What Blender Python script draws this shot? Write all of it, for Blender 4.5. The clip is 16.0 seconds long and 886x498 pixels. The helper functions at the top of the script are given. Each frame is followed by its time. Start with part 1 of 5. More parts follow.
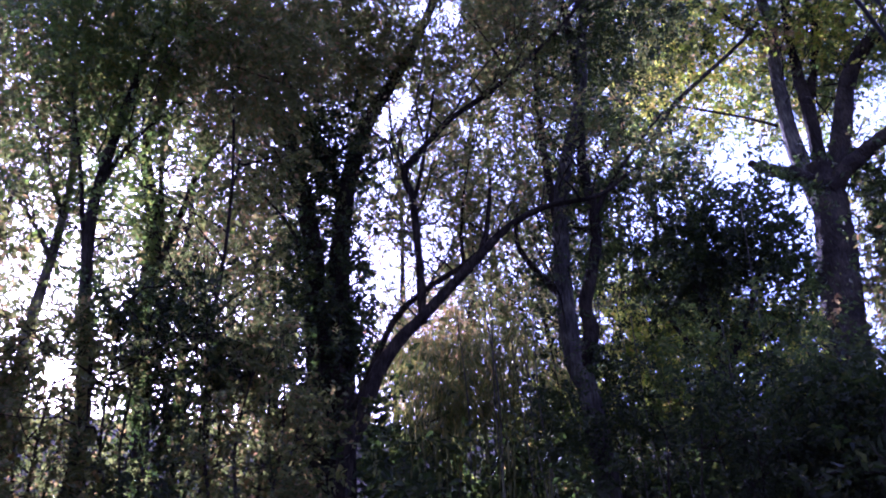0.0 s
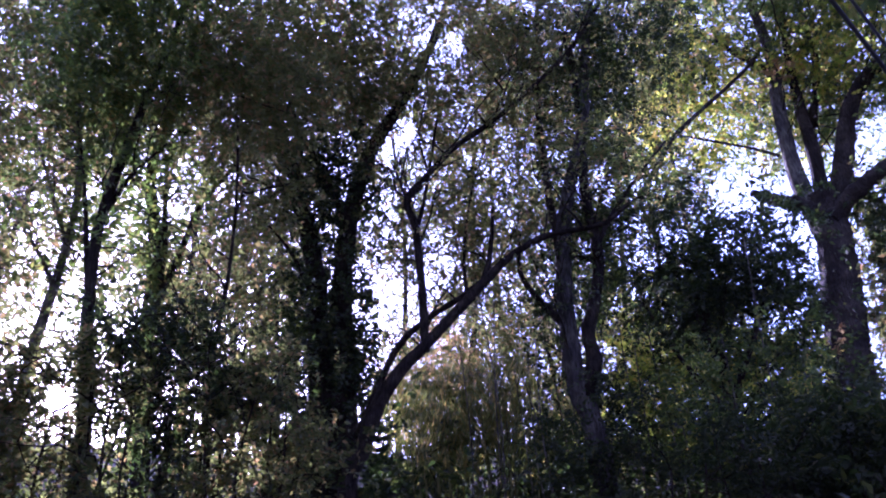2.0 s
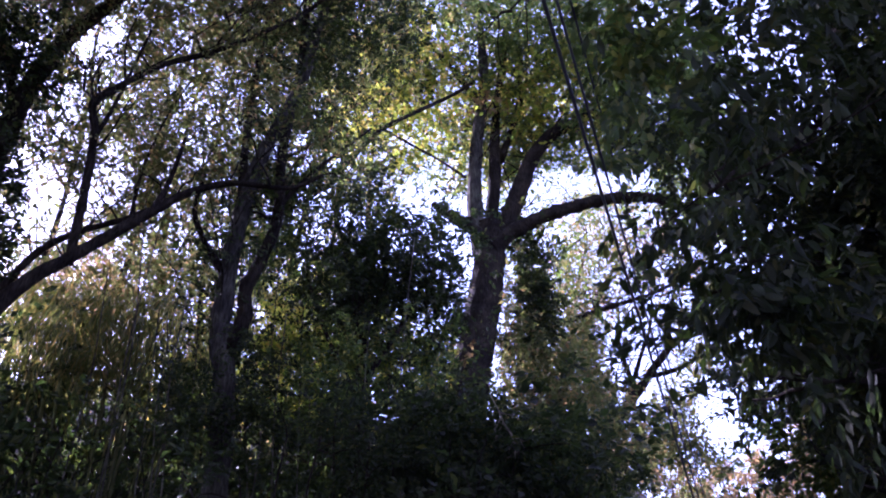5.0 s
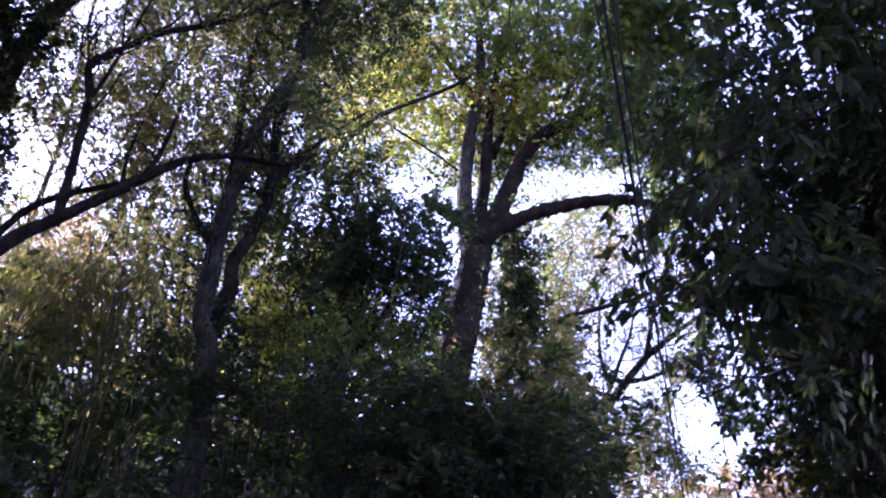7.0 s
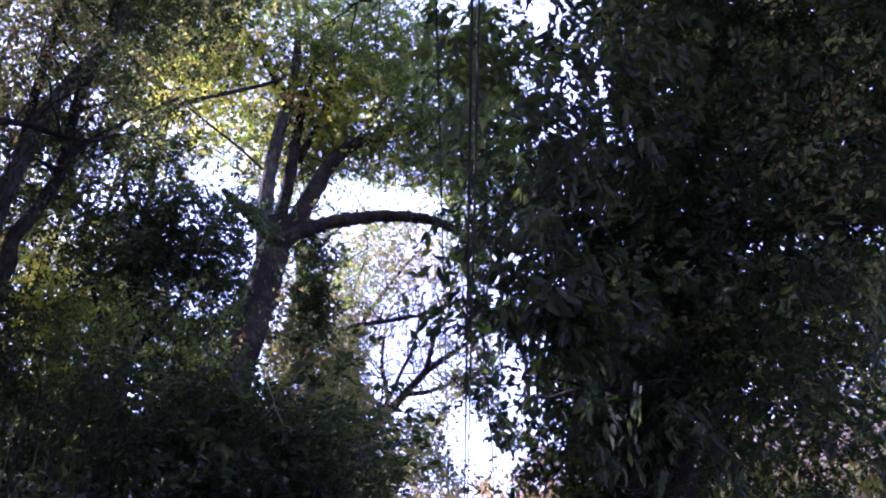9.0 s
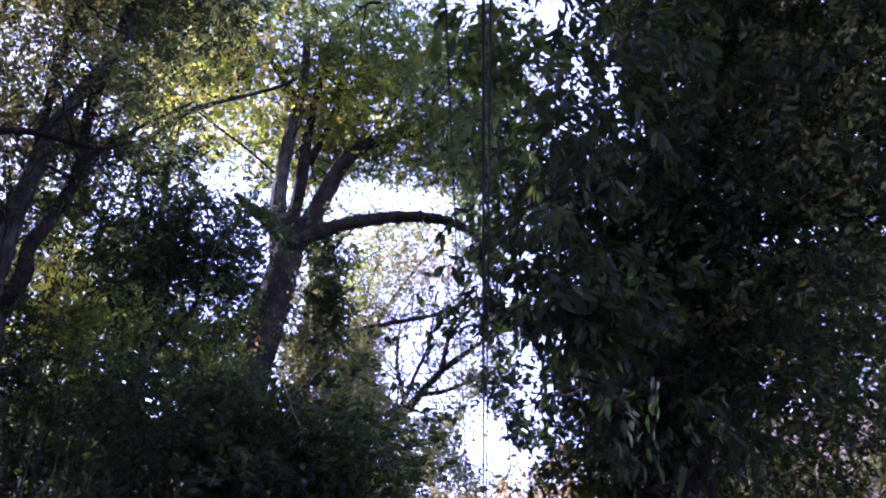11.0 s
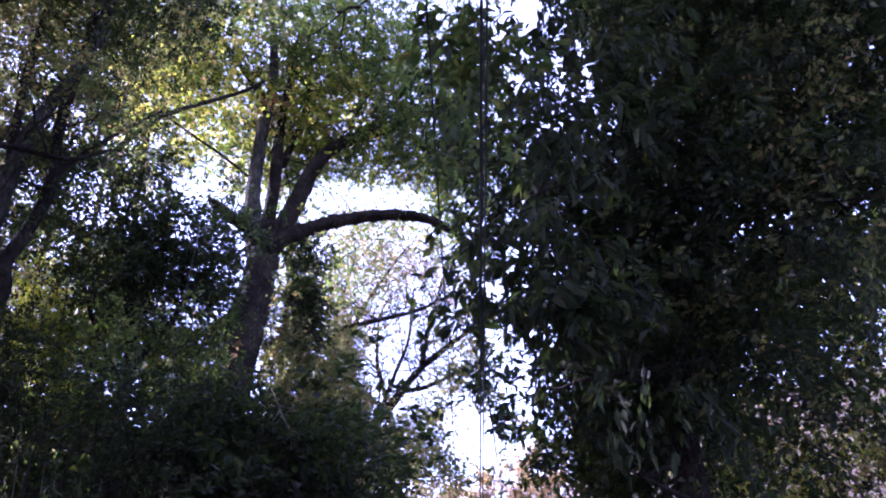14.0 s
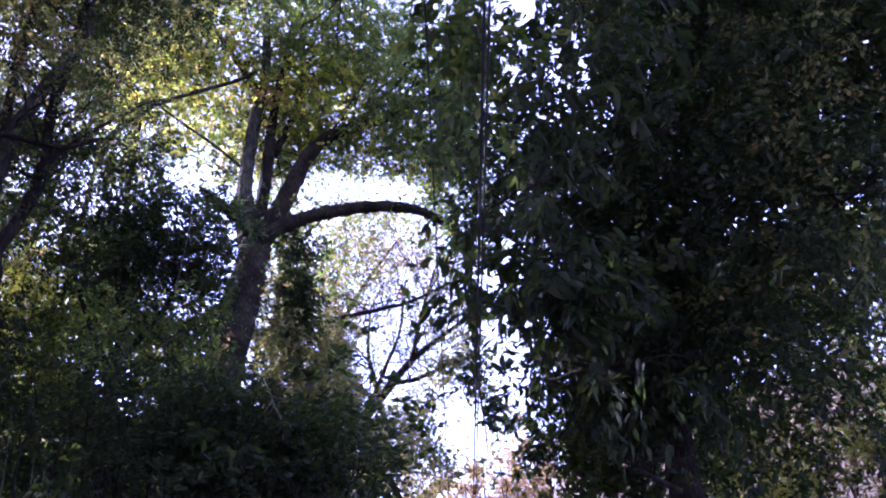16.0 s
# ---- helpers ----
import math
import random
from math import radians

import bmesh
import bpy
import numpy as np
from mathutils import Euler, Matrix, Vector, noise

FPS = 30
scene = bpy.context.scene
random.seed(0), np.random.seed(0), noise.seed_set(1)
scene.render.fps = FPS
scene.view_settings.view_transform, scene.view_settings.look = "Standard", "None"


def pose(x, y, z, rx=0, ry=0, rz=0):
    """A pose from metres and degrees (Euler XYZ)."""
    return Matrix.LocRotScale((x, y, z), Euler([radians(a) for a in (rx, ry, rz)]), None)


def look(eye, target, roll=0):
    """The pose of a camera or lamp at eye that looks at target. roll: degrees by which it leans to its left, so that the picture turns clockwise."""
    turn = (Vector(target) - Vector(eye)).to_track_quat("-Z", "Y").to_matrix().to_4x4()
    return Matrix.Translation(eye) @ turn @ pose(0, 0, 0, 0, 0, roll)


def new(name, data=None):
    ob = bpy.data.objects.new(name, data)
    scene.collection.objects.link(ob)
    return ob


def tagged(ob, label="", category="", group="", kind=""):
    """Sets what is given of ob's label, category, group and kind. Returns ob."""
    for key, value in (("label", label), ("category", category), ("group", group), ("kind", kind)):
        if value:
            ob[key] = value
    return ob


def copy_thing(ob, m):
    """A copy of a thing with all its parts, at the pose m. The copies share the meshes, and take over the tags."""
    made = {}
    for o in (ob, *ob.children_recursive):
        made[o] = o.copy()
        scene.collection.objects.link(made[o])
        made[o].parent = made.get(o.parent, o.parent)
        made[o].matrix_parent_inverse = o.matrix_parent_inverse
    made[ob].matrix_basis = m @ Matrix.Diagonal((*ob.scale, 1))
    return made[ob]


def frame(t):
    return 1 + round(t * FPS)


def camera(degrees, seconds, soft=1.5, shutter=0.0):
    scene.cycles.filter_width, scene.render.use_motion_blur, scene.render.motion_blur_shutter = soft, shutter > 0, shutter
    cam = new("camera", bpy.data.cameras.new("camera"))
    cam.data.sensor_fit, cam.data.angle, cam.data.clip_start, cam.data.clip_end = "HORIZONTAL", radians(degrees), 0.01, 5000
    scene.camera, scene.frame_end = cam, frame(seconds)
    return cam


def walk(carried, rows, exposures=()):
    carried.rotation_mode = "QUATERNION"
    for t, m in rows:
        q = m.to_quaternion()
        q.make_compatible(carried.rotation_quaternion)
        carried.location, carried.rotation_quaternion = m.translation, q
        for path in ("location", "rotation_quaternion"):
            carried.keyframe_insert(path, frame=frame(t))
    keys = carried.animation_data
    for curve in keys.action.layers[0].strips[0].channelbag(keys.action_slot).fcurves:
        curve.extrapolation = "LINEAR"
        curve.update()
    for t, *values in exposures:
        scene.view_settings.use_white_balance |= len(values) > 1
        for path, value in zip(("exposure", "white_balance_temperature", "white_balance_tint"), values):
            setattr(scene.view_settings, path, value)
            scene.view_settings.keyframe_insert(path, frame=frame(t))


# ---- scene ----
# ---- camera ----
cam = camera(54.46, 16.0, soft=2.0, shutter=0.35)

# seconds, x, y, z, bearing from +y to the right, pitch, roll
ROWS = [
    (0.0, 0.383, 0.003, 2.134, -24.00, 31.01, -2.43),
    (0.5, 0.388, 0.002, 2.130, -24.28, 31.50, -2.39),
    (1.0, 0.387, -0.000, 2.129, -24.45, 32.04, -2.40),
    (1.5, 0.389, 0.002, 2.121, -24.60, 32.61, -2.53),
    (2.0, 0.390, 0.007, 2.120, -24.16, 32.96, -2.23),
    (2.5, 0.390, 0.020, 2.127, -19.23, 32.87, -2.09),
    (3.0, 0.410, 0.026, 2.137, -10.44, 31.84, -1.59),
    (3.5, 0.418, 0.046, 2.152, -4.09, 31.11, -0.75),
    (4.0, 0.426, 0.048, 2.150, -0.98, 31.08, 0.22),
    (4.2, 0.436, 0.033, 2.143, -0.30, 31.01, 0.57),
    (6.3, 0.290, 0.238, 1.725, 1.24, 30.65, 0.99),
    (6.5, 0.288, 0.248, 1.729, 1.04, 30.35, 1.66),
    (7.0, 0.272, 0.283, 1.744, 2.06, 31.18, 3.28),
    (7.5, 0.186, 0.145, 1.703, 9.19, 31.44, 2.34),
    (8.0, 0.072, 0.105, 1.652, 16.07, 31.00, 0.84),
    (8.5, 0.004, 0.115, 1.636, 18.65, 31.09, 1.02),
    (9.0, 0.008, 0.120, 1.637, 18.51, 32.20, 0.81),
    (9.2, 0.005, 0.119, 1.629, 18.31, 32.54, 0.85),
    (11.5, -0.009, 0.117, 1.640, 17.26, 31.94, -0.08),
    (12.0, -0.003, 0.128, 1.647, 16.47, 31.78, -0.24),
    (12.5, 0.012, 0.141, 1.651, 14.70, 31.95, -0.01),
    (13.0, 0.003, 0.128, 1.647, 14.72, 32.82, 0.07),
    (13.5, -0.097, 0.092, 1.616, 17.84, 32.60, -1.92),
    (14.0, -0.163, 0.068, 1.629, 19.76, 31.77, -3.29),
    (14.5, -0.200, 0.061, 1.629, 19.96, 31.59, -3.49),
    (15.0, -0.213, 0.064, 1.625, 19.96, 31.55, -3.35),
    (15.5, -0.202, 0.090, 1.626, 20.19, 31.40, -3.18),
    (16.0, -0.191, 0.100, 1.625, 20.44, 31.24, -3.23),
]


def carried_pose(x, y, z, bearing, pitch, roll):
    return pose(x, y, z, 0, 0, -bearing) @ pose(0, 0, 0, 90 + pitch) @ pose(0, 0, 0, 0, 0, roll)


walk(cam, [(t, carried_pose(*rest)) for t, *rest in ROWS], exposures=[(0.0, 2.55, 4640, 68), (2.5, 2.5, 4730, 65), (3.5, 2.42, 4870, 58), (6.5, 2.62, 4970, 56), (9.0, 2.82, 4930, 57), (16.0, 2.82, 4930, 57)])

# ---- light ----
SUN_BEARING, SUN_HEIGHT = -50.3, 21.8


def heading(bearing, height):
    a, e = radians(bearing), radians(height)
    return Vector((math.sin(a) * math.cos(e), math.cos(a) * math.cos(e), math.sin(e)))


world = bpy.data.worlds.new("sky")
scene.world = world
world.use_nodes = True
wn = world.node_tree.nodes
sky = wn.new("ShaderNodeTexSky")
sky.sky_type, sky.sun_disc = "NISHITA", False
sky.sun_elevation, sky.sun_rotation = radians(SUN_HEIGHT), radians(SUN_BEARING % 360)
sky.dust_density, sky.air_density, sky.altitude = 1.6, 1.0, 300
wn["Background"].inputs["Strength"].default_value = 0.1
# a bright morning haze over the clear sky
haze, veil = wn.new("ShaderNodeBackground"), wn.new("ShaderNodeAddShader")
haze.inputs["Color"].default_value, haze.inputs["Strength"].default_value = (0.93, 0.9, 1.0, 1), 0.22
world.node_tree.links.new(sky.outputs[0], wn["Background"].inputs["Color"])
world.node_tree.links.new(wn["Background"].outputs[0], veil.inputs[0])
world.node_tree.links.new(haze.outputs[0], veil.inputs[1])
world.node_tree.links.new(veil.outputs[0], wn["World Output"].inputs["Surface"])

lamp = bpy.data.lights.new("sun", "SUN")
lamp.energy, lamp.angle, lamp.color = 5.0, radians(0.53), (1.0, 0.93, 0.82)
sun = new("sun", lamp)
sun.matrix_world = look(heading(SUN_BEARING, SUN_HEIGHT) * 50, (0, 0, 0))

# ---- materials ----


def nodes_of(name):
    m = bpy.data.materials.new(name)
    m.use_nodes = True
    return m, m.node_tree.nodes, m.node_tree.links


def ramp_node(n, stops):
    r = n.new("ShaderNodeValToRGB")
    while len(r.color_ramp.elements) < len(stops):
        r.color_ramp.elements.new(0.5)
    for el, (at, col) in zip(r.color_ramp.elements, stops):
        el.position, el.color = at, (*col, 1)
    return r


def bark_material(name, dark, light, scale=9.0):
    """Furrowed bark, with lichen blotches and a rough relief."""
    m, n, l = nodes_of(name)
    p = n["Principled BSDF"]
    tc = n.new("ShaderNodeTexCoord")
    mp = n.new("ShaderNodeMapping")
    mp.inputs["Scale"].default_value = (1, 1, 0.22)
    fine, broad = n.new("ShaderNodeTexNoise"), n.new("ShaderNodeTexNoise")
    fine.inputs["Scale"].default_value, fine.inputs["Detail"].default_value = scale * 4, 6
    broad.inputs["Scale"].default_value, broad.inputs["Detail"].default_value = scale * 0.35, 3
    l.new(tc.outputs["Object"], mp.inputs["Vector"])
    l.new(mp.outputs[0], fine.inputs["Vector"])
    l.new(tc.outputs["Object"], broad.inputs["Vector"])
    r = ramp_node(n, [(0.3, dark), (0.7, light)])
    b = ramp_node(n, [(0.42, (0.55, 0.55, 0.55)), (0.62, (1.15, 1.2, 1.05))])
    l.new(fine.outputs["Fac"], r.inputs["Fac"])
    l.new(broad.outputs["Fac"], b.inputs["Fac"])
    mix = n.new("ShaderNodeMix")
    mix.data_type, mix.blend_type = "RGBA", "MULTIPLY"
    mix.inputs["Factor"].default_value = 1.0
    l.new(r.outputs["Color"], mix.inputs["A"])
    l.new(b.outputs["Color"], mix.inputs["B"])
    l.new(mix.outputs["Result"], p.inputs["Base Color"])
    p.inputs["Roughness"].default_value, p.inputs["Specular IOR Level"].default_value = 0.92, 0.12
    bump = n.new("ShaderNodeBump")
    bump.inputs["Strength"].default_value, bump.inputs["Distance"].default_value = 1.0, 0.05
    l.new(fine.outputs["Fac"], bump.inputs["Height"])
    l.new(bump.outputs["Normal"], p.inputs["Normal"])
    return m


def leaf_material(name, stops, through_stops, share=0.45, rough=0.5, gloss=0.25):
    """Thin leaves: a waxy face and light that shines through; each leaf has its own shade of green."""
    m, n, l = nodes_of(name)
    p = n["Principled BSDF"]
    geo = n.new("ShaderNodeNewGeometry")
    stops, through_stops = ([(at, [col[0] * 1.38, col[1] * 1.25, col[2] * 1.5]) for at, col in row] for row in (stops, through_stops))
    face, back = ramp_node(n, stops), ramp_node(n, through_stops)
    l.new(geo.outputs["Random Per Island"], face.inputs["Fac"])
    l.new(geo.outputs["Random Per Island"], back.inputs["Fac"])
    tc = n.new("ShaderNodeTexCoord")
    patch = n.new("ShaderNodeTexNoise")
    patch.inputs["Scale"].default_value = 0.9
    l.new(tc.outputs["Object"], patch.inputs["Vector"])
    tone = ramp_node(n, [(0.35, (0.7, 0.7, 0.7)), (0.65, (1.2, 1.15, 1.0))])
    l.new(patch.outputs["Fac"], tone.inputs["Fac"])
    mix = n.new("ShaderNodeMix")
    mix.data_type, mix.blend_type = "RGBA", "MULTIPLY"
    mix.inputs["Factor"].default_value = 1.0
    l.new(face.outputs["Color"], mix.inputs["A"])
    l.new(tone.outputs["Color"], mix.inputs["B"])
    l.new(mix.outputs["Result"], p.inputs["Base Color"])
    p.inputs["Roughness"].default_value = rough
    p.inputs["Specular IOR Level"].default_value = gloss
    tr = n.new("ShaderNodeBsdfTranslucent")
    l.new(back.outputs["Color"], tr.inputs["Color"])
    both = n.new("ShaderNodeMixShader")
    both.inputs["Fac"].default_value = share
    l.new(p.outputs[0], both.inputs[1])
    l.new(tr.outputs[0], both.inputs[2])
    l.new(both.outputs[0], n["Material Output"].inputs["Surface"])
    return m


BARK_DARK = bark_material("dark_bark", (0.014, 0.01, 0.008), (0.05, 0.037, 0.028))
BARK_GREY = bark_material("grey_bark", (0.07, 0.06, 0.045), (0.2, 0.175, 0.14))
BARK_PALE = bark_material("pale_bark", (0.16, 0.13, 0.1), (0.36, 0.3, 0.24), 14)
BARK_MOTTLED = bark_material("mottled_bark", (0.025, 0.021, 0.017), (0.11, 0.095, 0.08), 7)
CULM = bark_material("bamboo_culm", (0.12, 0.13, 0.04), (0.26, 0.24, 0.1), 5)
LEAF_GREEN = leaf_material("green_leaves",
                           [(0.0, (0.036, 0.05, 0.022)), (0.7, (0.06, 0.08, 0.03)), (1.0, (0.11, 0.115, 0.035))],
                           [(0.0, (0.06, 0.11, 0.015)), (0.7, (0.12, 0.2, 0.02)), (1.0, (0.25, 0.27, 0.03))], 0.52)
LEAF_OLIVE = leaf_material("olive_leaves",
                           [(0.0, (0.045, 0.055, 0.022)), (0.75, (0.08, 0.09, 0.035)), (1.0, (0.13, 0.1, 0.04))],
                           [(0.0, (0.08, 0.11, 0.02)), (0.7, (0.15, 0.18, 0.03)), (1.0, (0.27, 0.18, 0.05))], 0.55)
# Lime leaves with the glow of low sun worked into their colours.
LEAF_LIME_SUN = leaf_material("sun_lime_leaves",
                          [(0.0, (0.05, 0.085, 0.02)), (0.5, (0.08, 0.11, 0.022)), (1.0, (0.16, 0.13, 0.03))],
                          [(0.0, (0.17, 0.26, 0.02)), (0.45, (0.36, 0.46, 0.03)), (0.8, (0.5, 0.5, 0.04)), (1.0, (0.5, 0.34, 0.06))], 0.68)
LEAF_BAMBOO = leaf_material("bamboo_leaves",
                            [(0.0, (0.05, 0.07, 0.02)), (0.7, (0.08, 0.1, 0.03)), (1.0, (0.15, 0.13, 0.05))],
                            [(0.0, (0.08, 0.12, 0.015)), (0.7, (0.19, 0.21, 0.025)), (1.0, (0.42, 0.34, 0.05))], 0.5, 0.35, 0.35)
LEAF_RUST = leaf_material("rusty_leaves",
                          [(0.0, (0.11, 0.075, 0.03)), (0.6, (0.15, 0.11, 0.04)), (1.0, (0.13, 0.13, 0.05))],
                          [(0.0, (0.24, 0.15, 0.05)), (0.6, (0.3, 0.22, 0.06)), (1.0, (0.28, 0.27, 0.07))], 0.5)
# Deep green leaves, darkened further so the colour holds the wood's shade.
LEAF_DEEP_SHADE = leaf_material("deep_green_shade_leaves",
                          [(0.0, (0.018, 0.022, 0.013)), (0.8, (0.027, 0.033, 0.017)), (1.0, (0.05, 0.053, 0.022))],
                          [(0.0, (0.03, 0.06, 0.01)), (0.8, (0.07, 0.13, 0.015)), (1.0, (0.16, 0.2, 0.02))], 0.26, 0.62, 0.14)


def earth_material():
    m, n, l = nodes_of("leaf_litter")
    p = n["Principled BSDF"]
    tc = n.new("ShaderNodeTexCoord")
    a, b = n.new("ShaderNodeTexVoronoi"), n.new("ShaderNodeTexNoise")
    a.inputs["Scale"].default_value, b.inputs["Scale"].default_value = 9, 0.7
    l.new(tc.outputs["Object"], a.inputs["Vector"])
    l.new(tc.outputs["Object"], b.inputs["Vector"])
    r = ramp_node(n, [(0.0, (0.03, 0.022, 0.014)), (0.5, (0.07, 0.05, 0.03)), (1.0, (0.13, 0.09, 0.055))])
    l.new(a.outputs["Color"], r.inputs["Fac"])
    t = ramp_node(n, [(0.4, (0.6, 0.65, 0.5)), (0.6, (1.1, 1.0, 0.95))])
    l.new(b.outputs["Fac"], t.inputs["Fac"])
    mix = n.new("ShaderNodeMix")
    mix.data_type, mix.blend_type = "RGBA", "MULTIPLY"
    mix.inputs["Factor"].default_value = 1.0
    l.new(r.outputs["Color"], mix.inputs["A"])
    l.new(t.outputs["Color"], mix.inputs["B"])
    l.new(mix.outputs["Result"], p.inputs["Base Color"])
    p.inputs["Roughness"].default_value = 0.95
    bump = n.new("ShaderNodeBump")
    bump.inputs["Distance"].default_value = 0.03
    l.new(a.outputs["Distance"], bump.inputs["Height"])
    l.new(bump.outputs["Normal"], p.inputs["Normal"])
    return m


def rubber_material():
    m, n, l = nodes_of("cable_rubber")
    p = n["Principled BSDF"]
    t = n.new("ShaderNodeTexNoise")
    t.inputs["Scale"].default_value = 40
    r = ramp_node(n, [(0.3, (0.012, 0.012, 0.013)), (0.7, (0.035, 0.035, 0.034))])
    l.new(t.outputs["Fac"], r.inputs["Fac"])
    l.new(r.outputs["Color"], p.inputs["Base Color"])
    p.inputs["Roughness"].default_value = 0.6
    return m


EARTH, RUBBER = earth_material(), rubber_material()

# ---- plan ----
# Bearings and heights are taken in degrees from two stands on the path, distances in metres along the ground.
WEST, EAST = Vector((0.38, 0.0, 2.13)), Vector((-0.2, 0.06, 1.63))


def spot(stand, bearing, height, out):
    a = radians(bearing)
    return stand + Vector((math.sin(a) * out, math.cos(a) * out, math.tan(radians(height)) * out))


def ground_z(x, y):
    """A bank beyond the path, and a hillside behind it that dips into a saddle up the line of the cables."""
    d = math.hypot(x, y)
    u = min(max((y - 4.0) / 14.0, 0.0), 1.0)
    v = min(max((d - 19.0) / 28.0, 0.0), 1.0)
    saddle = math.exp(-(((math.degrees(math.atan2(x, y)) - 20.5) / 7.0) ** 2))
    ahead = min(max((y / max(d, 1e-6) + 0.2) / 0.5, 0.0), 1.0)
    hill = (13.5 - 9.0 * saddle) * ahead + 2.0
    bumps = 0.18 * noise.noise((x * 0.35, y * 0.35, 0.0)) + 0.06 * noise.noise((x * 1.3, y * 1.3, 5.0))
    return 2.6 * u * u * (3 - 2 * u) + hill * v * v * (3 - 2 * v) + bumps * min(1.0, 0.25 + d / 8.0)


CLEAR_WEST = [
    (-55.3, 32.2, 2.7, 4.1, 0.55), (-53.4, 29.1, 3.0, 2.3, 0.50), (-53.3, 26.0, 1.9, 1.5, 0.45), (-47.6, 29.0, 1.3, 1.9, 0.45),
    (-44.6, 33.1, 2.2, 2.6, 0.45), (-43.4, 30.7, 1.7, 1.5, 0.50), (-43.7, 35.3, 1.8, 1.5, 0.60), (-41.2, 36.0, 1.4, 0.9, 0.55),
    (-37.5, 30.5, 1.7, 2.3, 0.60), (-39.6, 26.6, 1.3, 1.9, 0.45), (-38.9, 31.5, 2.6, 2.3, 0.60), (-46.7, 31.7, 11.5, 6.4, 0.85),
    (-50.2, 21.8, 0.9, 0.9, 0.0), (-50.0, 19.4, 0.5, 0.6, 0.40), (-46.4, 19.8, 0.4, 0.5, 0.40), (-37.0, 17.0, 0.5, 0.5, 0.40),
]
CLEAR_MID = [
    (-27.6, 40.8, 1.6, 1.1, 0.10), (-28.1, 39.5, 1.2, 0.9, 0.10), (-22.2, 46.4, 1.1, 0.9, 0.20), (-24.5, 32.6, 1.4, 3.0, 0.25),
    (-27.7, 28.9, 1.8, 2.3, 0.22), (-24.3, 27.3, 1.2, 0.8, 0.10), (-28.2, 25.5, 1.3, 0.9, 0.25), (-30.7, 21.5, 0.8, 1.3, 0.30),
    (-25.8, 36.3, 3.7, 3.4, 0.50), (-20.3, 39.8, 2.9, 2.3, 0.50), (-18.2, 37.5, 2.8, 3.0, 0.55), (-9.0, 31.1, 1.3, 1.3, 0.35),
    (-7.9, 32.0, 2.7, 1.1, 0.50), (-13.7, 36.2, 1.9, 1.1, 0.60), (-35.6, 21.4, 0.5, 0.9, 0.30), (-42.7, 18.3, 0.4, 0.5, 0.30),
    (-36.3, 20.7, 0.6, 0.5, 0.30),
]
CLEAR_EAST = [
    (13.6, 35.2, 3.6, 0.8, 0.14), (11.3, 35.6, 1.8, 0.9, 0.2), (17.3, 35.1, 1.9, 0.9, 0.25), (0.5, 35.3, 1.5, 0.8, 0.25),
    (2.0, 37.1, 0.9, 0.7, 0.35), (-7.1, 33.6, 2.0, 2.0, 0.28), (-5.5, 36.6, 1.6, 1.5, 0.4), (-8.6, 37.5, 1.5, 1.5, 0.4), (-10.5, 33.5, 1.2, 1.5, 0.45), (-3.0, 37.6, 0.9, 0.6, 0.20), (15.6, 24.3, 2.6, 1.6, 0.10),
    (20.6, 20.1, 1.4, 2.4, 0.05), (24.5, 23.4, 1.5, 1.8, 0.10), (13.6, 30.7, 4.4, 2.6, 0.40), (17.9, 29.1, 2.6, 2.3, 0.40),
    (11.5, 28.1, 1.7, 2.3, 0.40),
]
CLEAR_NEAR = [
    (23.5, 28.8, 1.4, 1.1, 0.30), (24.0, 25.7, 1.1, 0.8, 0.15), (28.6, 45.7, 0.8, 1.1, 0.2), (31.0, 41.8, 0.8, 1.6, 0.45),
    (31.0, 39.5, 0.7, 0.8, 0.20), (-0.0, 32.2, 0.9, 0.6, 0.30), (33.4, 41.4, 0.75, 2.9, 0.14), (33.8, 36.5, 0.6, 1.2, 0.3), (50.3, 33.9, 1.4, 1.9, 0.55), (50.7, 29.1, 1.3, 1.5, 0.50),
    (38.5, 20.4, 1.2, 0.9, 0.75), (42.5, 20.0, 1.3, 1.1, 0.3), (45.5, 22.0, 1.2, 1.1, 0.5), (40.5, 16.2, 1.5, 1.1, 0.22), (45.0, 16.2, 2.0, 1.4, 0.22), (34.3, 15.2, 1.2, 1.1, 0.45), (34.8, 17.6, 0.7, 0.8, 0.40), (27.2, 31.0, 0.9, 0.8, 0.40), (1.0, 27.2, 2.5, 1.1, 0.50),
    (-8.3, 30.3, 1.7, 1.1, 0.45), (35.9, 17.1, 0.8, 1.2, 0.5),
]

CLEAR_TRUNK = [(5.8, 29.7, 0.95, 1.5, 0.06), (5.5, 27.4, 0.95, 1.5, 0.06), (5, 25.2, 0.95, 1.5, 0.06), (4.5, 23, 0.95, 1.5, 0.06), (13.4, 18.9, 0.6, 0.8, 0.25), (14.6, 20.5, 0.6, 0.8, 0.2), (15.8, 21.6, 0.7, 0.7, 0.2), (17.3, 22.9, 0.9, 0.7, 0.2)]


def openness(p, rng, share=1.0):
    """Which of the points stay: the canopy has clearings, through which the sky shows."""
    keep = np.ones(len(p))
    for stand, fields in ((WEST, (CLEAR_WEST, CLEAR_MID)), (EAST, (CLEAR_EAST, CLEAR_NEAR, CLEAR_TRUNK))):
        q = p - np.array(stand)
        b = np.degrees(np.arctan2(q[:, 0], q[:, 1]))
        e = np.degrees(np.arctan2(q[:, 2], np.hypot(q[:, 0], q[:, 1])))
        for field in fields:
            for b0, e0, rb, re, k in field:
                d = np.sqrt(((b - b0) / rb) ** 2 + ((e - e0) / re) ** 2)
                edge = np.clip((1.25 - d) / 0.5, 0, 1)
